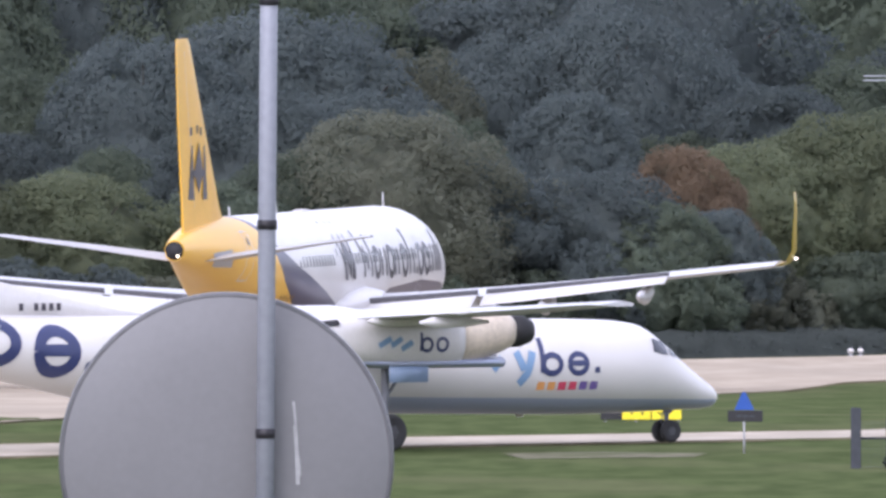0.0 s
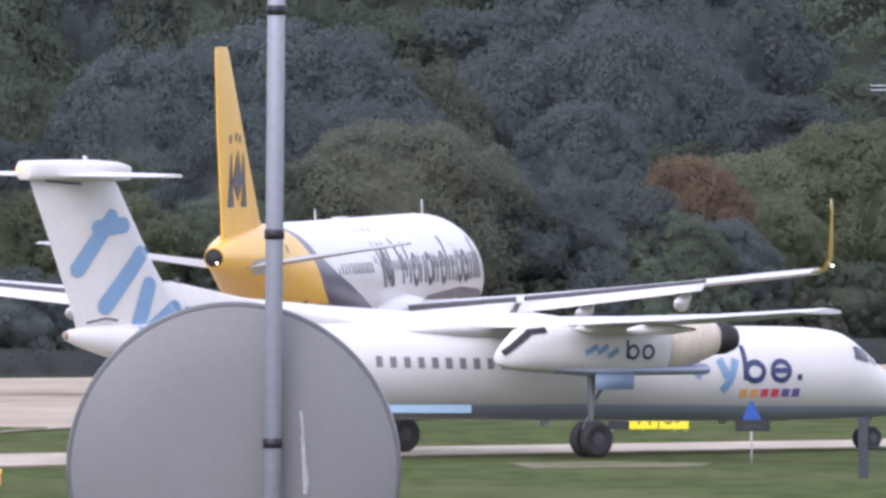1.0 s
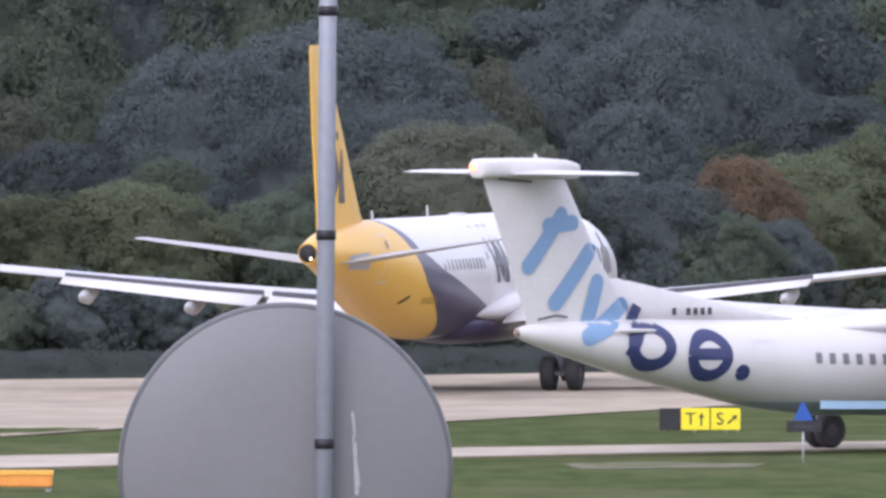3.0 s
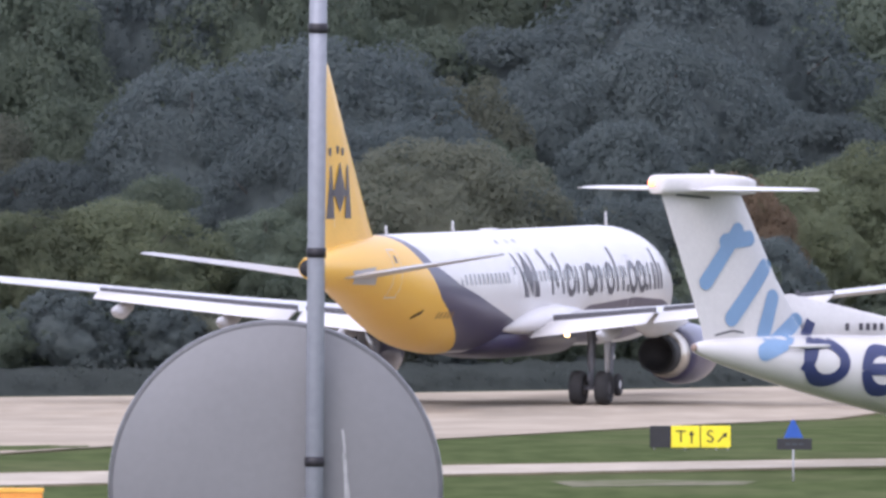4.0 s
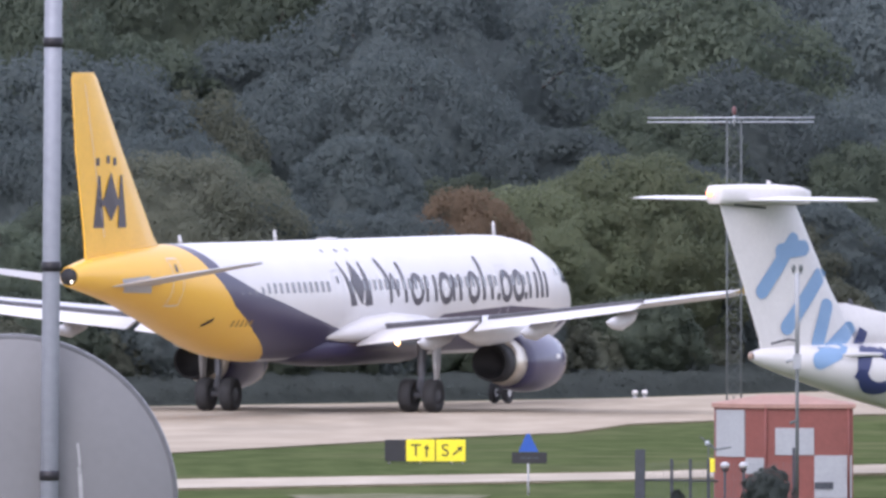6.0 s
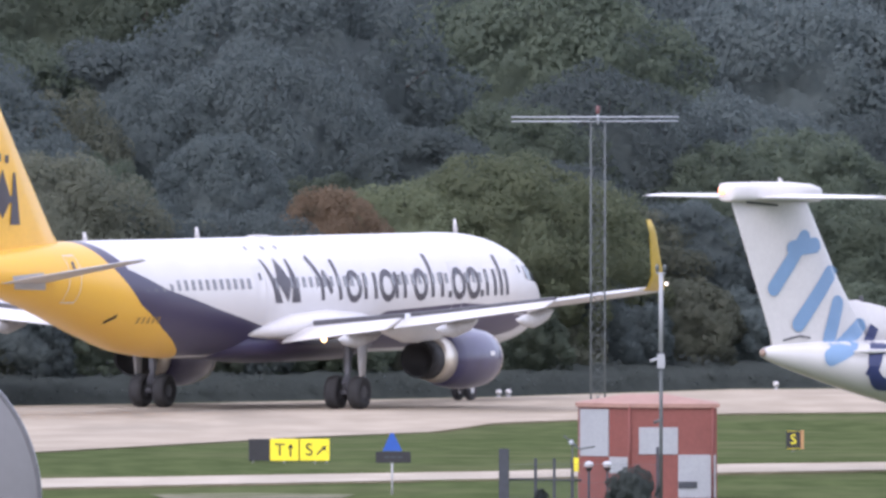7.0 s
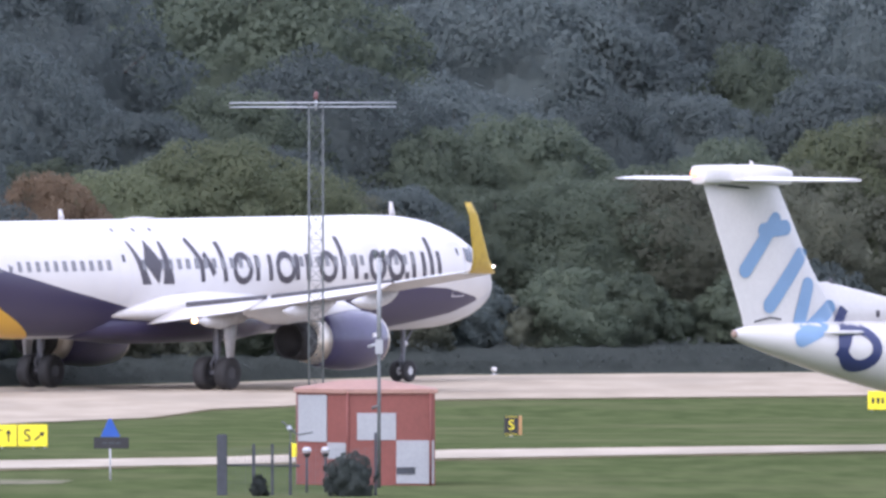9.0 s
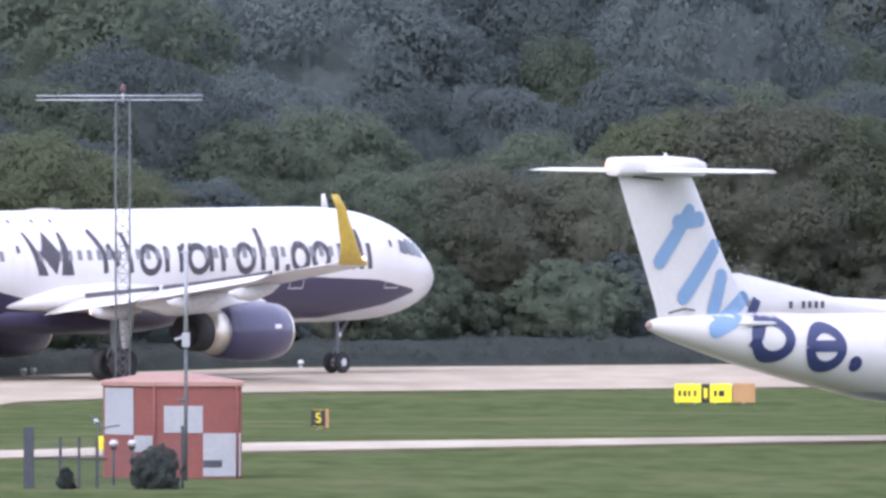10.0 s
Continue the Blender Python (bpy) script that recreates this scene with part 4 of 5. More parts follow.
    for b0, z0, z1, w in ((23.5, 1.5, 3.1, 0.75),):
        bm = ribbon(bmesh.new(), [(b0 - w / 2, z0), (b0 - w / 2, z1), (b0 + w / 2, z1), (b0 + w / 2, z0), (b0 - w / 2, z0)], 0.03, side)
        door = part("door", bm, panel_line, body, "closed cabin door with a thin grey outline")
        part("door_handle", ribbon(bmesh.new(), [(b0 - 0.15, z1 - 0.55), (b0 + 0.15, z1 - 0.55)], 0.06, side), panel_line, door)
    for sgn in (-1, 1):
        for b0, b1, zz, hgt in ((4.2, 4.5, 2.46, 0.2), (4.62, 5.2, 2.62, 0.36)):
            bm = ribbon(bmesh.new(), [(b0, zz - 0.05), (b1, zz + 0.06)], hgt, lambda u, v, s=sgn: DASH.side(u, v, 0.02, s), 0.08)
            part("cockpit_window", bm, glass_dark, body, "dark flight deck window")
    bm = rings(bmesh.new(), [(DASH_GEAR - b, -0.75, 3.42, r, r) for b, r in ((27.0, 0.02), (27.1, 0.05), (27.9, 0.07), (28.5, 0.03))], n=12)
    part("vent_pipe", bm, white, body)
    for b, z in ((8.9, 1.0), (15.0, 1.0)):
        bm = foil(bmesh.new(), [(DASH_GEAR - b, z - 0.25, 0, 0.25), (DASH_GEAR - b + 0.1, z, 0, 0.4)], 0.12, True)
        part("aerial", bm, white, top)
    g, w = gear_leg(top, "nose_gear", DASH_GEAR - 4.0, 0, 1.2, 0.31, 0.2, 0.42, 0.07, 0.12)
    wheels += w
    return tagged(top, "white high-wing turboprop airliner with blue markings, taxiing", "aircraft"), wheels


turboprop, turboprop_wheels = make_turboprop()


# ------------------------------------------------------------------ woods
bark = mat("bark", (0.055, 0.047, 0.04), 0.9, vary=0.3, scale=3, bump=0.6)
LEAVES = {
    "green": foliage("leaves_green", (0.096, 0.125, 0.099), (0.165, 0.197, 0.135)),
    "bright": foliage("leaves_bright", (0.113, 0.141, 0.091), (0.197, 0.219, 0.128)),
    "olive": foliage("leaves_olive", (0.115, 0.13, 0.1), (0.185, 0.194, 0.14)),
    "rust": foliage("leaves_rust", (0.15, 0.12, 0.088), (0.22, 0.16, 0.103)),
    "rank": foliage("leaves_rank", (0.064, 0.078, 0.073), (0.097, 0.112, 0.103)),
    # distance haze is mixed into the leaf colours, most into this blue-grey
    "dark": foliage("leaves_dark_hazy", (0.099, 0.127, 0.128), (0.158, 0.188, 0.178)),
}


def crown_mesh(name, rng, height, width, clumps, leaves, leaf, low):
    """A crown of many small leaves in uneven clumps, round the dense dome of its inner foliage."""
    half, mid = (height - low) * 0.5, (height + low) * 0.5
    lean = rng.uniform(0, 6.28, 8)

    def dome(a, v):
        swell = 1 + 0.11 * np.sin(2 * a + lean[0]) * np.cos(2 * v + lean[1]) + 0.09 * np.sin(3 * a + lean[2] + 3 * v) + 0.07 * np.sin(5 * v + 2 * a + lean[3]) + 0.04 * np.sin(7 * a - 6 * v + lean[4])
        ring = np.sqrt(np.maximum(0.0, 1 - np.abs(v) ** 2.6)) * np.where(v < 0.1, 1.0, 1.018 - 0.18 * v)
        return np.stack([np.cos(a) * ring * swell * width * 0.5, np.sin(a) * ring * swell * width * 0.5, mid + half * v * (0.93 + 0.07 * swell)], -1)

    # clumps sit evenly over the dome, some proud of it
    i = np.arange(clumps)
    va, aa = 1 - 2 * (i + rng.uniform(0.1, 0.9, clumps)) / clumps, i * 2.39996 + rng.normal(scale=0.25, size=clumps)
    r = width * rng.choice([0.05, 0.06, 0.075, 0.095, 0.12], clumps)
    centre = np.array([0, 0, mid])
    cs = centre + (dome(aa, va) - centre) * (1 - 0.62 * r / (width * 0.5) + rng.normal(scale=0.035, size=clumps))[:, None]
    cs = np.concatenate([cs, r[:, None]], 1)
    pick = rng.choice(clumps, leaves, p=r ** 2 / (r ** 2).sum())
    d = rng.normal(size=(leaves, 3))
    d /= np.linalg.norm(d, axis=1)[:, None]
    away = cs[pick, :3] - centre
    away /= np.linalg.norm(away, axis=1)[:, None] + 1e-6
    d = d + away * 0.7
    d /= np.linalg.norm(d, axis=1)[:, None]
    p = cs[pick, :3] + d * (r[pick] * (0.45 + 0.7 * rng.random(leaves) ** 0.7))[:, None] * np.array([1, 1, 0.85])
    nrm = d + rng.normal(scale=0.5, size=(leaves, 3))
    nrm /= np.linalg.norm(nrm, axis=1)[:, None]
    t1 = np.cross(nrm, rng.normal(size=(leaves, 3)))
    t1 /= np.linalg.norm(t1, axis=1)[:, None]
    t2 = np.cross(nrm, t1)
    s = leaf * rng.uniform(0.5, 1.25, leaves)[:, None]
    a = p + t1 * s
    b = p + t2 * s * 0.7 + nrm * s * 0.15
    c = p - t1 * s - t2 * s * 0.5
    turn = (np.cross(b - a, c - a) * d).sum(1) < 0
    b[turn], c[turn] = c[turn].copy(), b[turn].copy()
    verts = np.stack([a, b, c], 1).reshape(-1, 3)
    faces = np.arange(leaves * 3).reshape(-1, 3)
    # the inner foliage: one billowing dome a little way under the leaves
    ico = bmesh.new()
    bmesh.ops.create_icosphere(ico, subdivisions=5, radius=1.0)
    iv = np.array([v.co[:] for v in ico.verts])
    fi = np.array([[v.index for v in f.verts] for f in ico.faces])
    ico.free()
    body = dome(np.arctan2(iv[:, 1], iv[:, 0]), np.clip(iv[:, 2], -0.999, 0.999))
    body = centre + (body - centre) * (0.76 + rng.normal(scale=0.03, size=(len(iv), 1)))
    allv, allf = np.concatenate([verts, body]), np.concatenate([faces, fi + len(verts)])
    alld = np.concatenate([np.repeat(d, 3, 0), iv])
    me = bpy.data.meshes.new(name)
    me.from_pydata(allv.tolist(), [], allf.tolist())
    out = np.concatenate([np.repeat(p, 3, 0), body]) - np.array([0, 0, height * 0.4])
    out /= np.linalg.norm(out, axis=1)[:, None] + 1e-6
    wob = np.concatenate([np.repeat(rng.normal(scale=0.09, size=(leaves, 3)), 3, 0), rng.normal(scale=0.3, size=(len(iv), 3))])
    soft = alld * 0.62 + out * 0.5 + wob
    soft /= np.linalg.norm(soft, axis=1)[:, None]
    me.polygons.foreach_set("use_smooth", [True] * len(allf))
    me.normals_split_custom_set_from_vertices(soft.tolist())
    return me, cs


def tree(kind, seed, height, width, lobes, leaves, leaf, low=0.18):
    rng = np.random.default_rng(seed)
    top = new("tree")
    me, cs = crown_mesh("crown", rng, height, width, lobes, leaves, leaf, height * low)
    me.materials.append(LEAVES[kind])
    crown = new("crown", me)
    crown.parent = top
    bm = bmesh.new()
    rod(bm, (0, 0, -0.3), (0.1, 0, height * 0.45), 0.028 * height, 0.018 * height, n=9)
    rod(bm, (0.1, 0, height * 0.45), (0.0, 0.1, height * 0.85), 0.018 * height, 0.004 * height, n=7)
    for x, y, z, r in cs[:: max(1, len(cs) // 14)]:
        rod(bm, (0.05, 0, min(z * 0.6, height * 0.6)), (x, y, z), 0.008 * height, 0.003 * height, n=5)
    part("trunk", bm, bark, top)
    return top


def edge_of_wood(x):
    return float(np.interp(x, [q[0] for q in FAR_FAR], [q[1] for q in FAR_FAR]))


def wood():
    """Rows of trees that rise one behind another beyond the far taxiway."""
    rng = np.random.default_rng(11)
    protos = {}
    for kind, n in (("green", 2), ("bright", 2), ("olive", 2), ("rust", 1), ("dark", 3)):
        for i in range(n):
            hgt = 10.0
            protos[kind, i] = tree(kind, 31 * i + len(kind), hgt, 8.6 + i, 200 + 10 * i, 46000, 0.105, 0.03)
    used = set()
    words = {"green": "broad-leaved tree with a full green crown in the wood", "bright": "bushy light-green tree at the edge of the wood",
             "olive": "broad-leaved tree turning olive and brown in autumn", "rust": "tree with rusty orange autumn leaves at the wood's edge",
             "dark": "tall dark green tree deep in the wood, haze mixed into its leaf colour"}

    def put(kind, x, y, hgt, wide=1.0):
        i = int(rng.integers(0, sum(1 for k in protos if k[0] == kind)))
        ob = protos[kind, i]
        s = hgt / 10.0
        m = pose(x, y, level(y) - 0.1, 0, 0, rng.uniform(0, 360))
        if (kind, i) in used:
            ob = copy_thing(ob, m)
        else:
            used.add((kind, i))
            ob.matrix_basis = m
        ob.scale = (s * wide, s * wide, s)
        tagged(ob, words[kind], "tree", "trees of the wood behind the airfield")

    # the edge of the wood: bushes and small trees
    for kind, x, hgt in (('bright', -18.4, 6.7), ('bright', -14.9, 6.3), ('bright', -11.8, 6.7), ('olive', -9.1, 5.3), ('green', -6.5, 6.3), ('green', -3.6, 7.3), ('olive', -0.5, 8.7), ('dark', 2.2, 7.3), ('olive', 4.4, 6.3), ('dark', 6.7, 6.7), ('rust', 10.1, 7.4), ('bright', 12.7, 7.5), ('bright', 16.0, 8.6), ('bright', 18.6, 7.5), ('olive', 20.9, 6.5), ('dark', 23.0, 6.7), ('olive', 24.6, 5.3), ('green', 26.7, 6.5), ('green', 29.7, 6.9), ('olive', 32.8, 7.1), ('dark', 35.3, 6.7), ('olive', 37.8, 7.3), ('bright', 40.6, 9.0), ('olive', 43.5, 9.4), ('bright', 46.4, 9.0), ('green', 49.3, 8.6)):
        put(kind, x, edge_of_wood(x) + 17 + rng.uniform(-1, 2), hgt, rng.uniform(0.95, 1.25) * (0.66 if kind == 'rust' else 1))
    for kind, x, hgt in (('green', 9.3, 5.5), ('dark', 11.3, 5.2)):
        put(kind, x, edge_of_wood(x) + 12, hgt, 0.9)
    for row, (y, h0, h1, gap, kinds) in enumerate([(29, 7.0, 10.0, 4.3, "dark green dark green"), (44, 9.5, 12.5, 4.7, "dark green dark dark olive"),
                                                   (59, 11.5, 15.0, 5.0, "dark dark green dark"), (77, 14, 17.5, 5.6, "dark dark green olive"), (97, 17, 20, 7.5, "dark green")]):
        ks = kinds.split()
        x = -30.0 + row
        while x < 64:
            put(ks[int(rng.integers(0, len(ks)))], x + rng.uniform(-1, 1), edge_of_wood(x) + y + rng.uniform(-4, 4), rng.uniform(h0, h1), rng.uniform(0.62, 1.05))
            x += gap * rng.uniform(0.8, 1.2)


def undergrowth():
    """Rank grass and brambles between the far taxiway and the trees."""
    rng = np.random.default_rng(21)
    n = 90000
    x = rng.uniform(-28, 62, n)
    deep = rng.uniform(3.0, 18, n)
    y = np.array([edge_of_wood(v) for v in x]) + deep
    z = level(1090.0)
    hgt = 0.45 + 1.0 * rng.random(n) * (0.5 + 0.5 * np.sin(x * 0.9) * np.sin(y * 0.5 + x * 0.3))
    hgt *= np.where(deep > 13, 2.6, 1.0)
    p = np.stack([x, y, z + hgt * rng.random(n) ** 0.6], 1)
    t1 = rng.normal(size=(n, 3))
    t1 /= np.linalg.norm(t1, axis=1)[:, None]
    t2 = np.cross(t1, rng.normal(size=(n, 3)))
    t2 /= np.linalg.norm(t2, axis=1)[:, None]
    s = rng.uniform(0.05, 0.11, n)[:, None]
    # the bank that it grows on
    gx, gd = np.arange(-28, 62.5, 0.5), np.arange(3.0, 19.0, 1.0)
    bank = [(x0, edge_of_wood(x0) + d0, z - 0.02 + (0.0 if d0 == 3 else 0.4 + 0.04 * d0 + 0.22 * rng.random())) for d0 in gd for x0 in gx]
    w = len(gx)
    slabs = [(n * 4 + r * w + c, n * 4 + r * w + c + 1, n * 4 + (r + 1) * w + c + 1, n * 4 + (r + 1) * w + c) for r in range(len(gd) - 1) for c in range(w - 1)]
    v = np.stack([p + t1 * s, p + t2 * s * 0.6, p - t1 * s, p - t2 * s * 0.6], 1).reshape(-1, 3)
    q = v.reshape(-1, 4, 3)
    back = (np.cross(q[:, 1] - q[:, 0], q[:, 2] - q[:, 0]) * np.array([0, -0.7, 0.7])).sum(1) < 0
    q[back] = q[back][:, ::-1]
    v = q.reshape(-1, 3)
    me = bpy.data.meshes.new("undergrowth")
    me.from_pydata(v.tolist() + bank, [], np.arange(n * 4).reshape(-1, 4).tolist() + slabs)
    me.polygons.foreach_set("use_smooth", [True] * len(me.polygons))
    lean = np.array([0, -0.7, 0.7]) + rng.normal(scale=0.2, size=(n, 3))
    me.normals_split_custom_set_from_vertices(np.repeat(lean / np.linalg.norm(lean, axis=1)[:, None], 4, 0).tolist() + [(0, -0.7, 0.714)] * len(bank))
    me.materials.append(LEAVES["rank"])
    tagged(new("undergrowth", me), "rank dark green undergrowth at the foot of the wood", "undergrowth", kind="stuff")


def thicket():
    """Shrubs at the foot of the wood, before the trees."""
    rng = np.random.default_rng(8)
    protos = [(kind, tree(kind, 70 + i, 3.0, 3.6, 100, 15000, 0.07, 0.0)) for i, kind in enumerate(("green", "dark", "olive", "green"))]
    used = set()
    x = -27.0
    while x < 61:
        i = int(rng.integers(0, len(protos)))
        kind, ob = protos[i]
        y = edge_of_wood(x) + rng.uniform(10.5, 12.5)
        m = pose(x, y, level(y) - 0.05, 0, 0, rng.uniform(0, 360))
        if i in used:
            ob = copy_thing(ob, m)
        else:
            used.add(i)
            ob.name = "shrub"
            ob.matrix_basis = m
        s = rng.uniform(0.75, 1.35)
        ob.scale = (s * rng.uniform(0.9, 1.2), s, s)
        tagged(ob, "low leafy shrub at the foot of the wood", "shrub", "shrubs at the wood's edge")
        x += rng.uniform(1.5, 2.6)


wood()
thicket()
undergrowth()

# ------------------------------------------------------------------ the near pole and mirror
def letter(text, size, m, material, parent, name="letter"):
    cu = bpy.data.curves.new(name, "FONT")
    cu.body, cu.size, cu.extrude = text, size, 0.004
    cu.align_x, cu.align_y = "CENTER", "CENTER"
    cu.materials.append(material)
    ob = new(name, cu)
    ob.parent = parent
    ob.matrix_basis = m
    return ob


galvanised = mat("galvanised_steel", (0.285, 0.295, 0.335), 0.55, 0.2, vary=0.12, scale=6)
dish_mat = mat("mirror_back", (0.168, 0.167, 0.171), 0.55, 0.0, vary=0.06, scale=2.5, fine=20)
rim_black = mat("mirror_rim", (0.10, 0.10, 0.105), 0.4, vary=0.2, scale=4)
tape_black = mat("black_band", (0.012, 0.01, 0.014), 0.5, vary=0.3, scale=8)
drip = mat("bird_lime", (0.38, 0.38, 0.38), 0.8, vary=0.2, scale=9)


def near_pole():
    s = 800.0
    y = LENS / s
    at = lambda cx, cy: ((cx - 784) / s, EYE[2] - (cy - HORIZON) / s)
    pole = new("striped_pole")
    x0, z0 = at(538.5, 814)
    x1, z1 = at(545.0, 47)
    slope = (x1 - x0) / (z1 - z0)
    base = level(y)
    fx = lambda z: x0 + (z - z0) * slope
    bm = rod(bmesh.new(), (fx(base - 0.3), y, base - 0.3), (fx(18.2), y, 18.2), 0.0195, n=24)
    part("tube", bm, galvanised, pole)
    bm = turned(bmesh.new(), [(18.2, 0.022), (18.23, 0.02), (18.24, 0.008)], "z", 20, (fx(18.2), y, 0))
    part("cap", bm, rim_black, pole)
    for cy in (-330, 47, 444, 814, 1190, 1560):
        z = at(0, cy)[1]
        bm = turned(bmesh.new(), [(z - 0.011, 0.0205), (z - 0.0095, 0.0222), (z + 0.0095, 0.0222), (z + 0.011, 0.0205)], "z", 24, (fx(z), y, 0))
        part("black_band", bm, tape_black, pole, "black band round the pole")
    bm = turned(bmesh.new(), [(base - 0.05, 0.09), (base + 0.02, 0.09), (base + 0.05, 0.03)], "z", 20, (fx(base), y, 0))
    part("foot", bm, galvanised, pole)
    tagged(pole, "grey galvanised steel pole with black bands", "pole")

    mirror = new("traffic_mirror")
    cx, cz = at(469, 861.5)
    r = 297.5 / s
    yd = y + 0.1
    bm = bmesh.new()
    prof = [(-0.055, 0.004), (-0.053, r * 0.35), (-0.045, r * 0.65), (-0.028, r * 0.88), (-0.012, r * 0.975)]
    rows = [[bm.verts.new((cx + rr * math.cos(k * math.pi / 48), yd + a, cz + rr * math.sin(k * math.pi / 48))) for k in range(96)] for a, rr in prof]
    for p, q in zip(rows, rows[1:]):
        for k in range(96):
            bm.faces.new((p[k], p[(k + 1) % 96], q[(k + 1) % 96], q[k]))
    bm.faces.new(rows[0])
    bmesh.ops.recalc_face_normals(bm, faces=bm.faces)
    part("back_shell", bm, dish_mat, mirror, "domed grey back shell")
    bm = turned(bmesh.new(), [(yd - 0.013, r * 0.972), (yd - 0.014, r * 0.984), (yd - 0.010, r * 0.996), (yd + 0.02, r), (yd + 0.03, r * 0.97), (yd + 0.02, r * 0.95)], "y", 96, (cx, 0, cz))
    part("rim", bm, rim_black, mirror, "thin dark rim")
    bm = bmesh.new()
    for dz in (-0.09, 0.09):
        box(bm, fx(cz) - 0.03, fx(cz) + 0.03, y - 0.005, yd - 0.03, cz + dz - 0.38 - 0.015, cz + dz - 0.38 + 0.015, 0.003)
    part("bracket", bm, galvanised, mirror)
    bm = bmesh.new()
    for k, (dx, top, low, w) in enumerate(((0.0, 758, 812, 0.006), (0.004, 800, 905, 0.009), (0.009, 845, 890, 0.005))):
        xx, za = at(588 + dx * s, top)
        zb = at(0, low)[1]
        ribbon(bm, [(xx, za), (xx + 0.004, (za + zb) / 2), (xx + 0.006, zb)], w, lambda u, v: Vector((u, yd - 0.057 + 0.026 * (math.hypot(u - cx, v - cz) / r) ** 2.2, v)), 0.01)
    part("streak", bm, drip, mirror, "pale bird-lime streak")
    tagged(mirror, "round grey traffic mirror seen from behind on the pole", "mirror")


near_pole()

# ------------------------------------------------------------------ airfield signs
sign_yellow = mat("sign_yellow", (0.85, 0.72, 0.02), 0.45, vary=0.05, scale=2)
sign_black = mat("sign_black", (0.02, 0.02, 0.022), 0.5, vary=0.3, scale=3)
case_brown = mat("case_brown", (0.42, 0.24, 0.10), 0.6, vary=0.15, scale=3)
sign_blue = mat("sign_blue", (0.022, 0.085, 0.36), 0.45, vary=0.08, scale=2)
post_dark = mat("weathered_post", (0.055, 0.06, 0.07), 0.85, vary=0.3, scale=5, bump=0.4)
post_grey = mat("post_grey", (0.35, 0.35, 0.36), 0.6, vary=0.2, scale=4)
FACE = lambda x, y, z: pose(x, y, z, 90, 0, 0)


def arrow(parent, x, y, z, size, turn, material):
    bm = bmesh.new()
    pts = [(-0.07, -0.5), (0.07, -0.5), (0.07, 0.15), (0.24, 0.15), (0, 0.52), (-0.24, 0.15), (-0.07, 0.15)]
    vs = [bm.verts.new((px * size, py * size, 0.0)) for px, py in pts]
    bm.faces.new(vs)
    ob = part("arrow", bm, material, parent, smooth=False)
    ob.matrix_basis = FACE(x, y, z) @ pose(0, 0, 0, 0, 0, turn)


def sign_panel(parent, name, x0, x1, y, z0, z1, material, label=""):
    bm = box(bmesh.new(), x0, x1, y, y + 0.18, z0, z1, 0.015)
    return part(name, bm, material, parent, label, smooth=False)


def direction_sign():
    t = new("taxiway_sign")
    y, z0, z1 = 847.8, 0.06, 0.68
    sc = y / LENS
    X = lambda c: (c - 784) * sc
    sign_panel(t, "blank_panel", X(1132), X(1169.5), y, z0, z1, sign_black, "plain black panel")
    for a, b in ((1170, 1221), (1222, 1275)):
        sign_panel(t, "yellow_panel", X(a), X(b), y, z0, z1, sign_yellow)
    for c in (1140, 1195, 1250, 1270):
        part("foot", rod(bmesh.new(), (X(c), y + 0.09, -0.1), (X(c), y + 0.09, z0 + 0.05), 0.03, n=8), post_grey, t)
    letter("T", 0.5, FACE(X(1187), y - 0.006, 0.36), sign_black, t)
    arrow(t, X(1206), y - 0.006, 0.36, 0.36, 0, sign_black)
    letter("S", 0.5, FACE(X(1239), y - 0.006, 0.36), sign_black, t)
    arrow(t, X(1261), y - 0.006, 0.36, 0.36, -48, sign_black)
    bm = box(bmesh.new(), X(1220.7), X(1222.3), y - 0.006, y + 0.1, z0, z1)
    part("divider", bm, sign_black, t, smooth=False)
    tagged(t, "low yellow taxiway direction sign with black letters on grass", "sign")


def triangle_sign():
    t = new("triangle_marker")
    y = 806.0
    sc = y / LENS
    X = lambda c: (c - 784) * sc
    Z = lambda c: EYE[2] - (c - HORIZON) * sc
    bm = bmesh.new()
    f = [bm.verts.new((X(a), y, Z(b))) for a, b in ((1369, 772), (1404, 772), (1388, 740), (1383, 740))]
    face = bm.faces.new(f)
    ext = bmesh.ops.extrude_face_region(bm, geom=[face])
    for v in ext["geom"]:
        if isinstance(v, bmesh.types.BMVert):
            v.co.y += 0.04
    bmesh.ops.recalc_face_normals(bm, faces=bm.faces)
    part("triangle", bm, sign_blue, t, "blue triangular plate", smooth=False)
    part("board", box(bmesh.new(), X(1357), X(1419), y, y + 0.05, Z(793), Z(773), 0.01), sign_black, t, "black board below the triangle", smooth=False)
    for k in range(3):
        part("writing_bar", box(bmesh.new(), X(1372 + k * 12), X(1381 + k * 12), y - 0.006, y, Z(785), Z(781)), post_dark, t, smooth=False)
    part("post", rod(bmesh.new(), (X(1386), y + 0.03, -0.2), (X(1386), y + 0.03, Z(780)), 0.03, n=10), post_grey, t)
    tagged(t, "blue triangular marker on a thin post with black board", "sign")


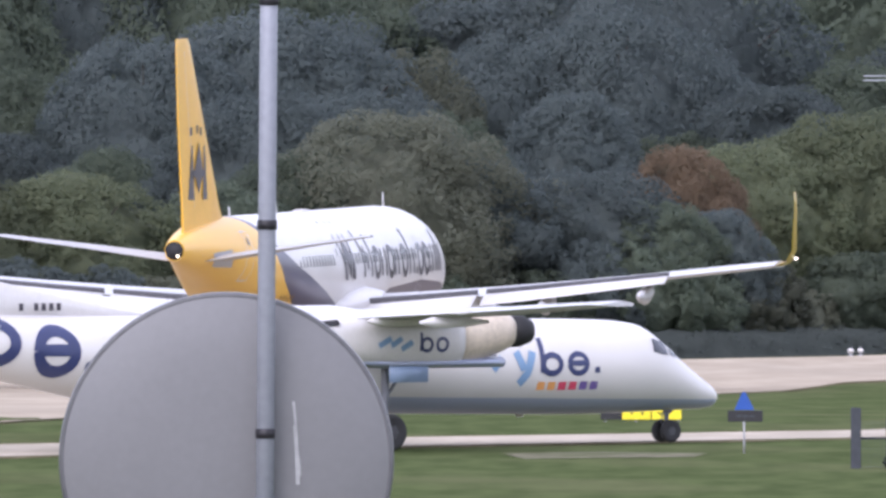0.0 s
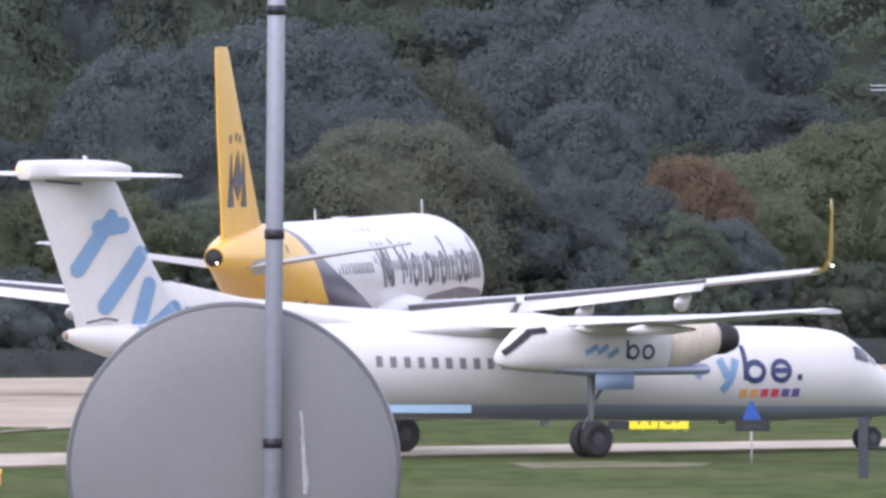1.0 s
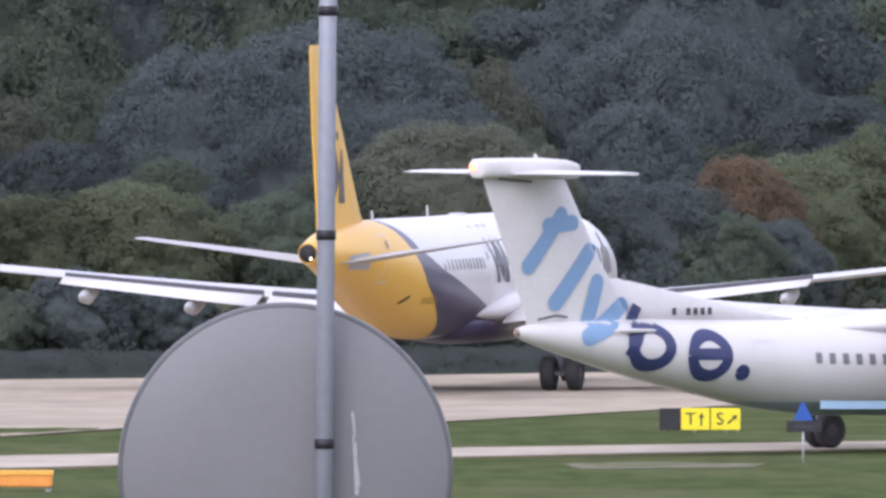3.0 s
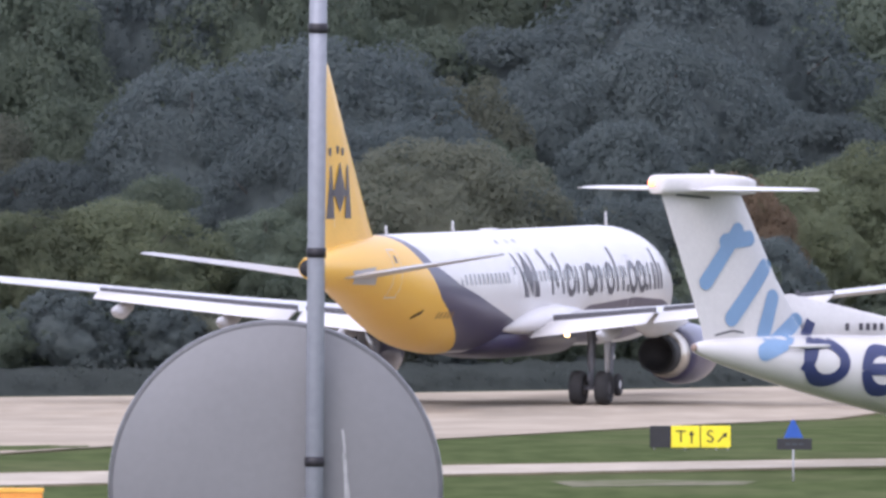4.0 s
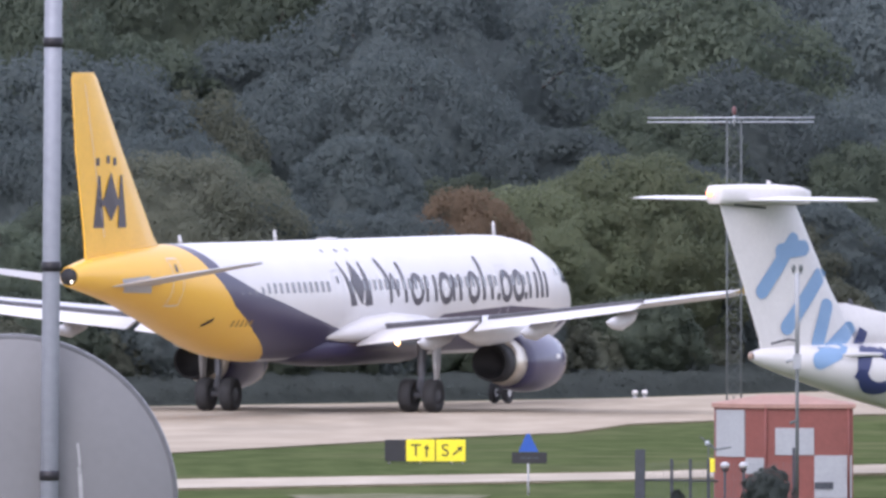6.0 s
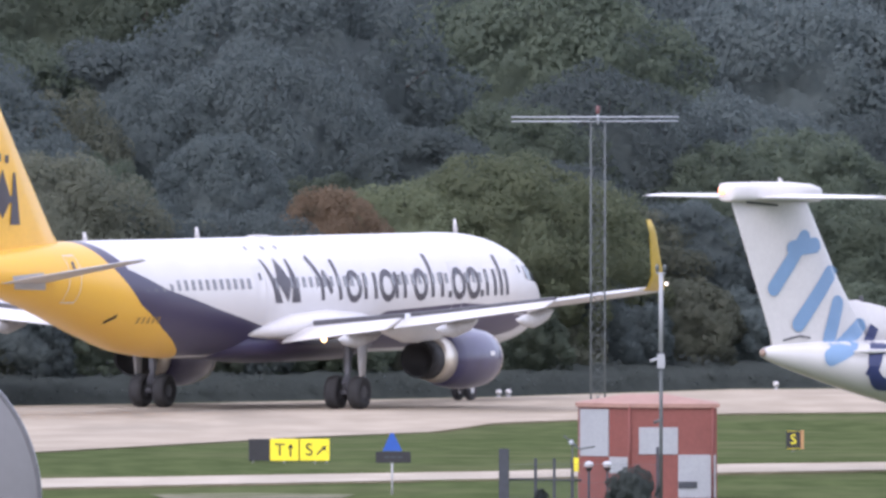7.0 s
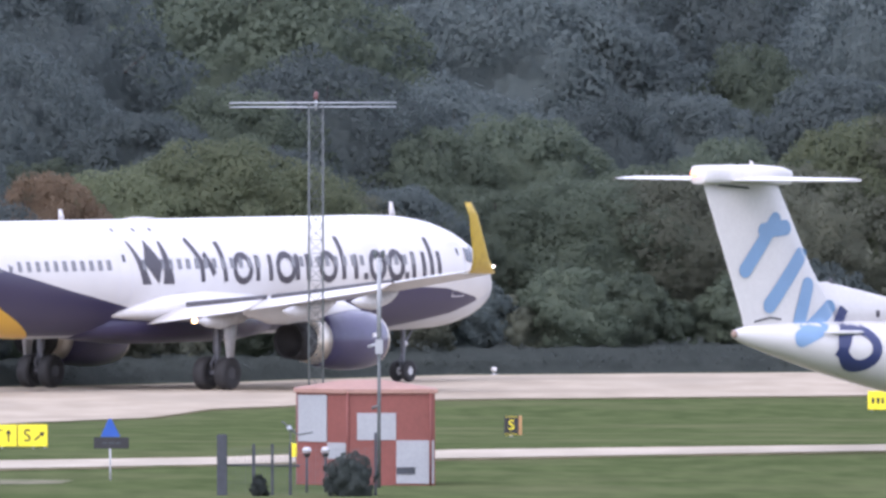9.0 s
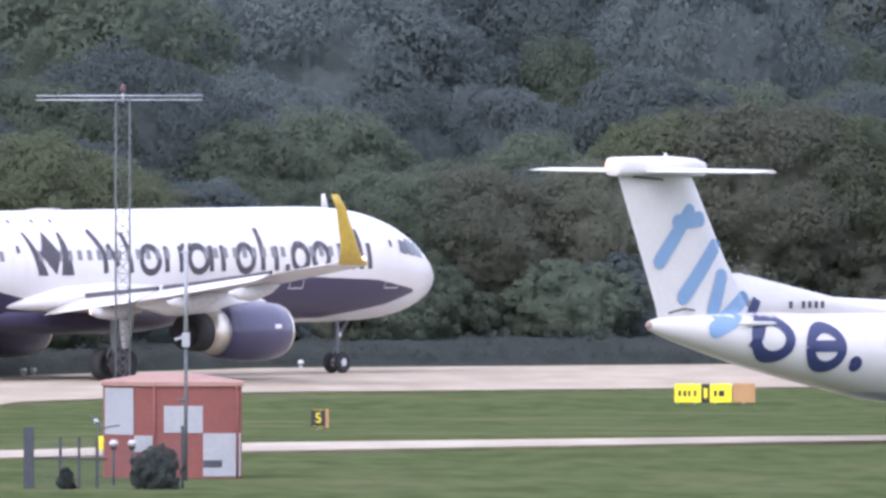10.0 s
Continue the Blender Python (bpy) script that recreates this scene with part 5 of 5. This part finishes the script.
def location_sign():
    t = new("location_sign")
    y = 894.0
    sc = y / LENS
    X = lambda c: (c - 784) * sc
    z = level(y)
    sign_panel(t, "panel", X(2084), X(2109), y, z + 0.05, z + 0.62, sign_black)
    bm = box(bmesh.new(), X(2109), X(2115), y + 0.03, y + 0.3, z + 0.05, z + 0.62, 0.01)
    part("side_case", bm, case_brown, t, "faded orange side of the case", smooth=False)
    for a, b, c, d in ((2085.5, 2107.5, 0.585, 0.6), (2085.5, 2107.5, 0.07, 0.085)):
        part("border", box(bmesh.new(), X(a), X(b), y - 0.006, y + 0.02, z + c, z + d), sign_yellow, t, smooth=False)
    letter("S", 0.42, FACE(X(2096.5), y - 0.006, z + 0.34), sign_yellow, t)
    part("foot", rod(bmesh.new(), (X(2096), y + 0.1, z - 0.1), (X(2096), y + 0.1, z + 0.08), 0.05, n=8), post_grey, t)
    tagged(t, "small black taxiway sign with a yellow letter on grass", "sign")


def far_sign():
    t = new("taxiway_sign")
    y = 1009.0
    sc = y / LENS
    X = lambda c: (c - 784) * sc
    z = level(y)
    for a, b, m in ((2728, 2775, sign_yellow), (2775.5, 2790, sign_black), (2790.5, 2829, sign_yellow)):
        sign_panel(t, "panel", X(a), X(b), y, z + 0.05, z + 0.68, m)
    sign_panel(t, "case_end", X(2831), X(2871), y + 0.1, z + 0.04, z + 0.7, case_brown, "orange-brown case end")
    for c, w in ((2737, 5), (2746, 5), (2754, 4), (2764, 5), (2800, 5), (2811, 10)):
        part("writing_bar", box(bmesh.new(), X(c - w / 2), X(c + w / 2), y - 0.008, y, z + 0.26, z + 0.46), sign_black, t, smooth=False)
    part("writing_bar", box(bmesh.new(), X(2779.5), X(2786), y - 0.008, y, z + 0.2, z + 0.54), sign_yellow, t, smooth=False)
    for c in (2735, 2765, 2800, 2850):
        part("foot", rod(bmesh.new(), (X(c), y + 0.15, z - 0.1), (X(c), y + 0.15, z + 0.1), 0.04, n=8), post_grey, t)
    tagged(t, "long yellow and black taxiway sign with orange case end", "sign")


def orange_box():
    t = new("marker_board")
    y = 772.0
    sc = y / LENS
    X = lambda c: (c - 784) * sc
    Z = lambda c: EYE[2] - (c - HORIZON) * sc
    part("board", box(bmesh.new(), X(-95), X(57), y, y + 0.6, 0.12, Z(862), 0.03), orange_mat, t, "orange-yellow board", smooth=False)
    part("top_rail", box(bmesh.new(), X(-97), X(59), y - 0.03, y + 0.63, Z(869), Z(861), 0.01), mat("amber_rail", (0.8, 0.42, 0.06), 0.5), t, smooth=False)
    for c in (-85, -40, 5, 48):
        part("rib", box(bmesh.new(), X(c), X(c + 4), y - 0.025, y, 0.14, Z(871), 0.008), orange_mat, t, smooth=False)
    for c in (-90, 46):
        part("foot", box(bmesh.new(), X(c), X(c + 8), y + 0.1, y + 0.5, -0.05, 0.13), post_grey, t, smooth=False)
    tagged(t, "orange marker board standing on the grass", "marker")


for make in (direction_sign, triangle_sign, location_sign, far_sign, orange_box):
    make()

# ------------------------------------------------------------------ the equipment shed and its compound
red_paint = mat("red_paint", (0.19, 0.058, 0.046), 0.6, vary=0.14, scale=1.3, bump=0.1)
shed_white = mat("shed_white", (0.32, 0.33, 0.345), 0.6, vary=0.1, scale=1.5, bump=0.1)
roof_red = mat("roof_red", (0.33, 0.19, 0.15), 0.7, vary=0.18, scale=1.5)
mast_grey = mat("mast_grey", (0.42, 0.45, 0.48), 0.5, 0.3, vary=0.15, scale=5)
mast_dark = mat("mast_weathered", (0.1, 0.112, 0.112), 0.6, 0.2, vary=0.15, scale=5)
lamp_white = mat("lamp_white", (0.5, 0.5, 0.52), 0.3)
lamp_glow = mat("obstacle_lamp", (0.12, 0.05, 0.05), 0.4)


def shed():
    t = new("equipment_shed")
    y = 799.0
    sc = y / LENS
    X = lambda c: (c - 784) * sc
    Z = lambda c: EYE[2] - (c - HORIZON) * sc
    x0, x1, xc = X(1718), X(1961), X(1806)
    zt = Z(694)
    # plan: a long face towards the viewer and a shorter face turned away to one side
    back = 2.6
    body = part("wall", box(bmesh.new(), xc, x1, y, y + back, -0.05, zt, 0.01), red_paint, t, "red painted walls", smooth=False)
    bm = bmesh.new()
    q = [(x0, y + 1.5), (xc, y + 0.003), (xc, y + back), (x0, y + back)]
    lo = [bm.verts.new((a, b, -0.05)) for a, b in q]
    hi = [bm.verts.new((a, b, zt)) for a, b in q]
    for i in range(4):
        bm.faces.new((lo[i], lo[(i + 1) % 4], hi[(i + 1) % 4], hi[i]))
    bm.faces.new(hi)
    bm.faces.new(lo[::-1])
    bmesh.ops.recalc_face_normals(bm, faces=bm.faces)
    part("side_wing", bm, red_paint, t, "red side of the shed", smooth=False)

    def panel(c0, c1, r0, r1, name="white_panel"):
        part(name, box(bmesh.new(), X(c0), X(c1), y - 0.03, y + 0.01, Z(r1), Z(r0), 0.006), shed_white, t, "white painted square", smooth=False)

    panel(1823, 1892, 730, 778)
    panel(1892.5, 1959, 778.5, 855)
    # white field on the slanting side
    d = Vector((xc - x0, -1.5, 0)).normalized()
    for a, b, z0_, z1_ in ((0.04, 0.6, Z(782), Z(699)), (0.62, 0.98, Z(812), Z(783))):
        bm = bmesh.new()
        pts = [Vector((x0, y + 1.5, 0)) + Vector((xc - x0, -1.5, 0)) * k for k in (a, b)]
        nrm = Vector((-1.5, -(xc - x0), 0)).normalized() * 0.03
        vs = [bm.verts.new((*(pts[i] + nrm).xy, z)) for i, z in ((0, z0_), (1, z0_), (1, z1_), (0, z1_))]
        ws = [bm.verts.new((*(pts[i]).xy, z)) for i, z in ((0, z0_), (1, z0_), (1, z1_), (0, z1_))]
        bm.faces.new(vs)
        for i in range(4):
            bm.faces.new((vs[i], ws[i], ws[(i + 1) % 4], vs[(i + 1) % 4]))
        bmesh.ops.recalc_face_normals(bm, faces=bm.faces)
        part("white_panel", bm, shed_white, t, "white painted square", smooth=False)
    # low hipped roof with a fascia
    bm = bmesh.new()
    ex = 0.07
    eave = [(x0 - ex, y + 1.45), (xc - 0.02, y - ex), (x1 + ex, y - ex), (x1 + ex, y + back + ex), (x0 - ex, y + back + ex)]
    lo = [bm.verts.new((a, b, zt - 0.02)) for a, b in eave]
    hi = [bm.verts.new((a, b, zt + 0.09)) for a, b in eave]
    for i in range(5):
        bm.faces.new((lo[i], lo[(i + 1) % 5], hi[(i + 1) % 5], hi[i]))
    bm.faces.new(lo[::-1])
    apex = [bm.verts.new((X(1800), y + 1.5, zt + 0.32)), bm.verts.new((X(1870), y + 1.5, zt + 0.32))]
    bm.faces.new((hi[0], hi[1], apex[0]))
    bm.faces.new((hi[1], hi[2], apex[1], apex[0]))
    bm.faces.new((hi[2], hi[3], apex[1]))
    bm.faces.new((hi[3], hi[4], apex[0], apex[1]))
    bm.faces.new((hi[4], hi[0], apex[0]))
    bmesh.ops.recalc_face_normals(bm, faces=bm.faces)
    part("roof", bm, roof_red, t, "low faded red roof", smooth=False)
    for c in (1764, 1953):
        part("downpipe", rod(bmesh.new(), (X(c + 42 if c < 1800 else c), y - 0.05, 0), (X(c + 42 if c < 1800 else c), y - 0.05, zt), 0.035, n=10), red_paint, t)
    part("vent", box(bmesh.new(), X(1893), X(1926), y - 0.06, y - 0.02, Z(838), Z(826), 0.006), post_dark, t, "grey vent slot", smooth=False)
    tagged(t, "small red and white chequered equipment shed on the grass", "shed")


def mast():
    t = new("antenna_mast")
    y = 835.0
    sc = y / LENS
    X = lambda c: (c - 784) * sc
    Z = lambda c: EYE[2] - (c - HORIZON) * sc
    xa, xb = X(1738), X(1763)
    w = xb - xa
    top = Z(182)
    for x, yy in ((xa, y), (xb, y), (xa, y + w), (xb, y + w)):
        part("upright", rod(bmesh.new(), (x, yy, -0.1), (x, yy, top), 0.027, n=6), mast_dark, t)
    n = 26
    for k in range(n):
        z0, z1 = top * k / n, top * (k + 1) / n
        bm = bmesh.new()
        p = [(xa, y), (xb, y), (xb, y + w), (xa, y + w)]
        for i in range(4):
            a, b = p[i], p[(i + 1) % 4]
            if k % 2:
                a, b = b, a
            rod(bm, (*a, z0), (*b, z1), 0.009, n=5)
            rod(bm, (*a, z1), (*b, z1), 0.007, n=5)
        part("lattice", bm, mast_dark, t, smooth=False)
    for dy, cy in ((0.0, 181), (0.6, 189)):
        z = Z(cy)
        bm = rod(bmesh.new(), (X(1597), y + dy, z), (X(1893), y + dy, z + 0.01), 0.02, n=8)
        boom = part("boom", bm, mast_grey, t, "long horizontal aerial boom")
        for k in range(13):
            x = X(1600 + k * 24)
            part("element", rod(bmesh.new(), (x, y + dy - 0.35, z), (x, y + dy + 0.35, z), 0.009, n=6), mast_grey, boom)
    bm = turned(bmesh.new(), [(top + 0.1, 0.05), (top + 0.16, 0.065), (top + 0.3, 0.06), (top + 0.34, 0.02)], "z", 14, ((xa + xb) / 2, y + w / 2, 0))
    part("obstacle_lamp", bm, lamp_glow, t, "red obstruction lamp")
    part("lamp_stem", rod(bmesh.new(), ((xa + xb) / 2, y + w / 2, top - 0.2), ((xa + xb) / 2, y + w / 2, top + 0.1), 0.03, n=8), mast_grey, t)
    tagged(t, "slim grey lattice antenna mast with a horizontal aerial boom", "mast")


def sensor_pole():
    t = new("weather_pole")
    y = 796.0
    sc = y / LENS
    X = lambda c: (c - 784) * sc
    Z = lambda c: EYE[2] - (c - HORIZON) * sc
    x = X(1862)
    part("pole", rod(bmesh.new(), (x, y, -0.1), (x, y, Z(560)), 0.048, 0.045, n=12), mast_dark, t)
    part("upper_tube", rod(bmesh.new(), (x, y, Z(598)), (x, y, Z(456)), 0.06, n=12), shed_white, t, "white upper tube")
    part("box", box(bmesh.new(), x - 0.105, x + 0.105, y - 0.12, y + 0.1, Z(626), Z(600), 0.015), shed_white, t, "pale instrument box", smooth=False)
    part("arm", rod(bmesh.new(), (x - 0.3, y, Z(613)), (x, y, Z(607)), 0.04, n=8), shed_white, t)
    for dx in (-0.1, 0.1):
        part("lamp", turned(bmesh.new(), [(Z(456), 0.02), (Z(451), 0.05), (Z(445), 0.06), (Z(441), 0.02)], "z", 10, (x + dx, y, 0)), mast_dark, t)
    part("crossbar", rod(bmesh.new(), (x - 0.13, y, Z(457)), (x + 0.13, y, Z(457)), 0.02, n=6), mast_grey, t)
    part("lower_arm", rod(bmesh.new(), (x - 0.2, y, Z(722)), (x + 0.05, y, Z(716)), 0.04, n=8), mast_dark, t)
    tagged(t, "grey weather pole with pale instrument box beside the shed", "pole")


def compound():
    y = 787.0
    sc = y / LENS
    X = lambda c: (c - 784) * sc
    Z = lambda c: EYE[2] - (c - HORIZON) * sc
    fence = new("compound_fence")
    for c, r, top in ((1584, 9, 768),):
        bm = box(bmesh.new(), X(c - r), X(c + r), y, y + 0.22, -0.2, Z(top), 0.02)
        part("gate_post", bm, post_dark, fence, "dark weathered timber post", smooth=False)
    for c in (1640, 1673, 1705, 1856):
        part("post", box(bmesh.new(), X(c - 2.5), X(c + 2.5), y + 0.05, y + 0.13, -0.2, Z(785 if c < 1800 else 765), 0.008), post_dark, fence, smooth=False)
    bm = bmesh.new()
    rng = np.random.default_rng(3)
    for k in range(46):
        a = X(1590) + k * 0.088
        if a > X(1856):
            break
        rod(bm, (a, y + 0.09, 0), (a, y + 0.09, Z(790)), 0.0034, n=3)
    for k in range(14):
        z = 0.05 + k * 0.095
        if z < Z(790):
            rod(bm, (X(1590), y + 0.09, z), (X(1856), y + 0.09, z), 0.0034, n=3)
    part("wire_mesh", bm, mast_dark, fence, "thin grey wire mesh", smooth=False)
    part("top_rail", rod(bmesh.new(), (X(1590), y + 0.09, Z(822)), (X(1722), y + 0.09, Z(824)), 0.025, n=6), post_dark, fence)
    tagged(fence, "dark timber posts with wire mesh round a small compound", "fence")
    for c, g in ((1734, 0), (1767, 1)):
        f = new("floodlight")
        yy = y + 3.5
        k = yy / LENS
        cx, cz = (c - 784) * k, EYE[2] - (798 - HORIZON) * k
        bm = turned(bmesh.new(), [(cz - 0.03, 0.1), (cz + 0.03, 0.125), (cz + 0.09, 0.1), (cz + 0.12, 0.03)], "z", 14, (cx, yy, 0))
        part("hood", bm, lamp_white, f, "white rounded hood")
        part("lens", turned(bmesh.new(), [(cz - 0.14, 0.06), (cz - 0.05, 0.11)], "z", 14, (cx, yy, 0)), soot, f)
        part("stem", rod(bmesh.new(), (cx, yy, -0.1), (cx, yy, cz - 0.1), 0.03, n=8), post_dark, f)
        tagged(f, "small white-hooded lamp on a stem by the shed", "lamp", "lamps by the shed")
    st = new("instrument_stand")
    yy = y + 1.5
    k = yy / LENS
    P = lambda c, r: ((c - 784) * k, yy, EYE[2] - (r - HORIZON) * k)
    bm = bmesh.new()
    for a, b in (((1705, 880), (1705, 750)), ((1697, 755), (1722, 770)), ((1722, 768), (1745, 764)), ((1690, 745), (1712, 762))):
        rod(bm, P(*a), P(*b), 0.022, n=6)
    part("frame", bm, mast_dark, st, smooth=False)
    bm = bmesh.new()
    bmesh.ops.create_uvsphere(bm, u_segments=10, v_segments=6, radius=0.07, matrix=Matrix.Translation(P(1703, 757)))
    part("sensor_head", bm, mast_grey, st)
    a, b = P(1706, 808), P(1716, 784)
    part("yellow_box", box(bmesh.new(), a[0], b[0], yy - 0.1, yy + 0.05, a[2], b[2], 0.01), sign_yellow, st, smooth=False)
    tagged(st, "grey instrument stand with a small yellow box", "instrument")


def bush(name, c, low, top, wide, seed, y):
    k = y / LENS
    x, h = (c - 784) * k, EYE[2] - (top - HORIZON) * k
    t = new("shrub")
    rng = np.random.default_rng(seed)
    me, cs = crown_mesh("crown", rng, 1.0, wide, 50, 9000, 0.025, 0.0)
    me.materials.append(LEAVES["rank"])
    cr = new("crown", me)
    cr.parent = t
    cr.scale = (1.1, 1.1, h + 0.22)
    bm = bmesh.new()
    for k2 in range(5):
        a = k2 * 1.26
        rod(bm, (0, 0, -0.1), (0.2 * math.cos(a), 0.2 * math.sin(a), h * 0.6), 0.03, 0.01, n=5)
    part("stems", bm, bark, t)
    t.matrix_basis = pose(x, y, -0.22)
    tagged(t, "dark green rounded shrub beside the shed", "shrub")


def edge_lights():
    """Small white taxiway edge lights beyond the far taxiway."""
    for x, y in ((15.9, 1061.5), (16.25, 1062.0), (26.15, 1077.5)):
        t = new("edge_light")
        part("base", turned(bmesh.new(), [(0.0, 0.11), (0.03, 0.11), (0.05, 0.05), (0.12, 0.05)], "z", 12), post_grey, t)
        part("globe", turned(bmesh.new(), [(0.12, 0.06), (0.15, 0.105), (0.24, 0.11), (0.29, 0.06)], "z", 12), white, t, "white lamp housing")
        t.matrix_basis = pose(x, y, level(y))
        tagged(t, "small white taxiway edge light in the verge", "lamp", "taxiway edge lights")


edge_lights()
shed()
mast()
sensor_pole()
compound()

bush("shrub", 1810, 866, 800, 1.2, 4, 786.0)
bush("shrub", 1650, 880, 838, 0.45, 5, 786.0)



# ------------------------------------------------------------------ what moves
AIR_PATH = [(0.0, -3.56, 998.8, 79.9), (1.0, -2.51, 1004.3, 79.8), (2.0, -1.48, 1010.2, 79.2), (2.5, -0.94, 1013.2, 78.6), (4.0, 1.06, 1022.2, 74.78), (4.5, 1.83, 1025.2, 73.11), (5.0, 2.61, 1028.3, 71.4), (5.5, 3.56, 1031.4, 69.55), (6.0, 4.56, 1034.4, 67.56), (7.5, 8.2, 1042.1, 60.75), (8.0, 9.58, 1044.6, 58.65), (8.5, 11.08, 1047.1, 56.3),
            (9.0, 12.61, 1049.4, 53.95), (9.5, 14.3, 1051.5, 51.6), (10.0, 16.05, 1053.5, 48.85)]
DASH_PATH = [(0.0, -3.27, 811.0, 36.4), (1.0, 2.12, 814.4, 36.6), (2.0, 7.39, 817.5, 37.55), (2.5, 10.04, 819.2, 38.1), (4.0, 17.5, 825.1, 40.23), (4.5, 19.84, 827.2, 40.75), (5.0, 21.96, 829.5, 40.92), (5.5, 24.15, 831.8, 41.26),
             (6.0, 26.28, 834.1, 41.36), (7.5, 32.45, 840.5, 41.5), (8.5, 36.05, 844.1, 41.62), (9.0, 37.72, 845.7, 41.61), (10.0, 40.81, 848.7, 41.82)]


def follow(path, z):
    return [(t, pose(x, y, z, 0, 0, turn)) for t, x, y, turn in path]


def roll_wheels(wheels, path):
    """Turn the wheels by the way gone over the ground."""
    ts = [q[0] for q in path]
    far = [0.0]
    for p, q in zip(path, path[1:]):
        far.append(far[-1] + math.hypot(q[1] - p[1], q[2] - p[2]))
    for hub, radius in wheels:
        place = hub.matrix_basis.translation.copy()
        rows = []
        for k in range(151):
            t = k / 15
            rows.append((t, Matrix.Translation(place) @ Matrix.Rotation(float(np.interp(t, ts, far)) / radius, 4, "Y")))
        walk(hub, rows)


def motions():
    walk(airliner, follow(AIR_PATH, -2.02 + 0.035))
    walk(turboprop, follow(DASH_PATH, 0.035))
    roll_wheels(airliner_wheels, AIR_PATH)
    roll_wheels(turboprop_wheels, DASH_PATH)


motions()
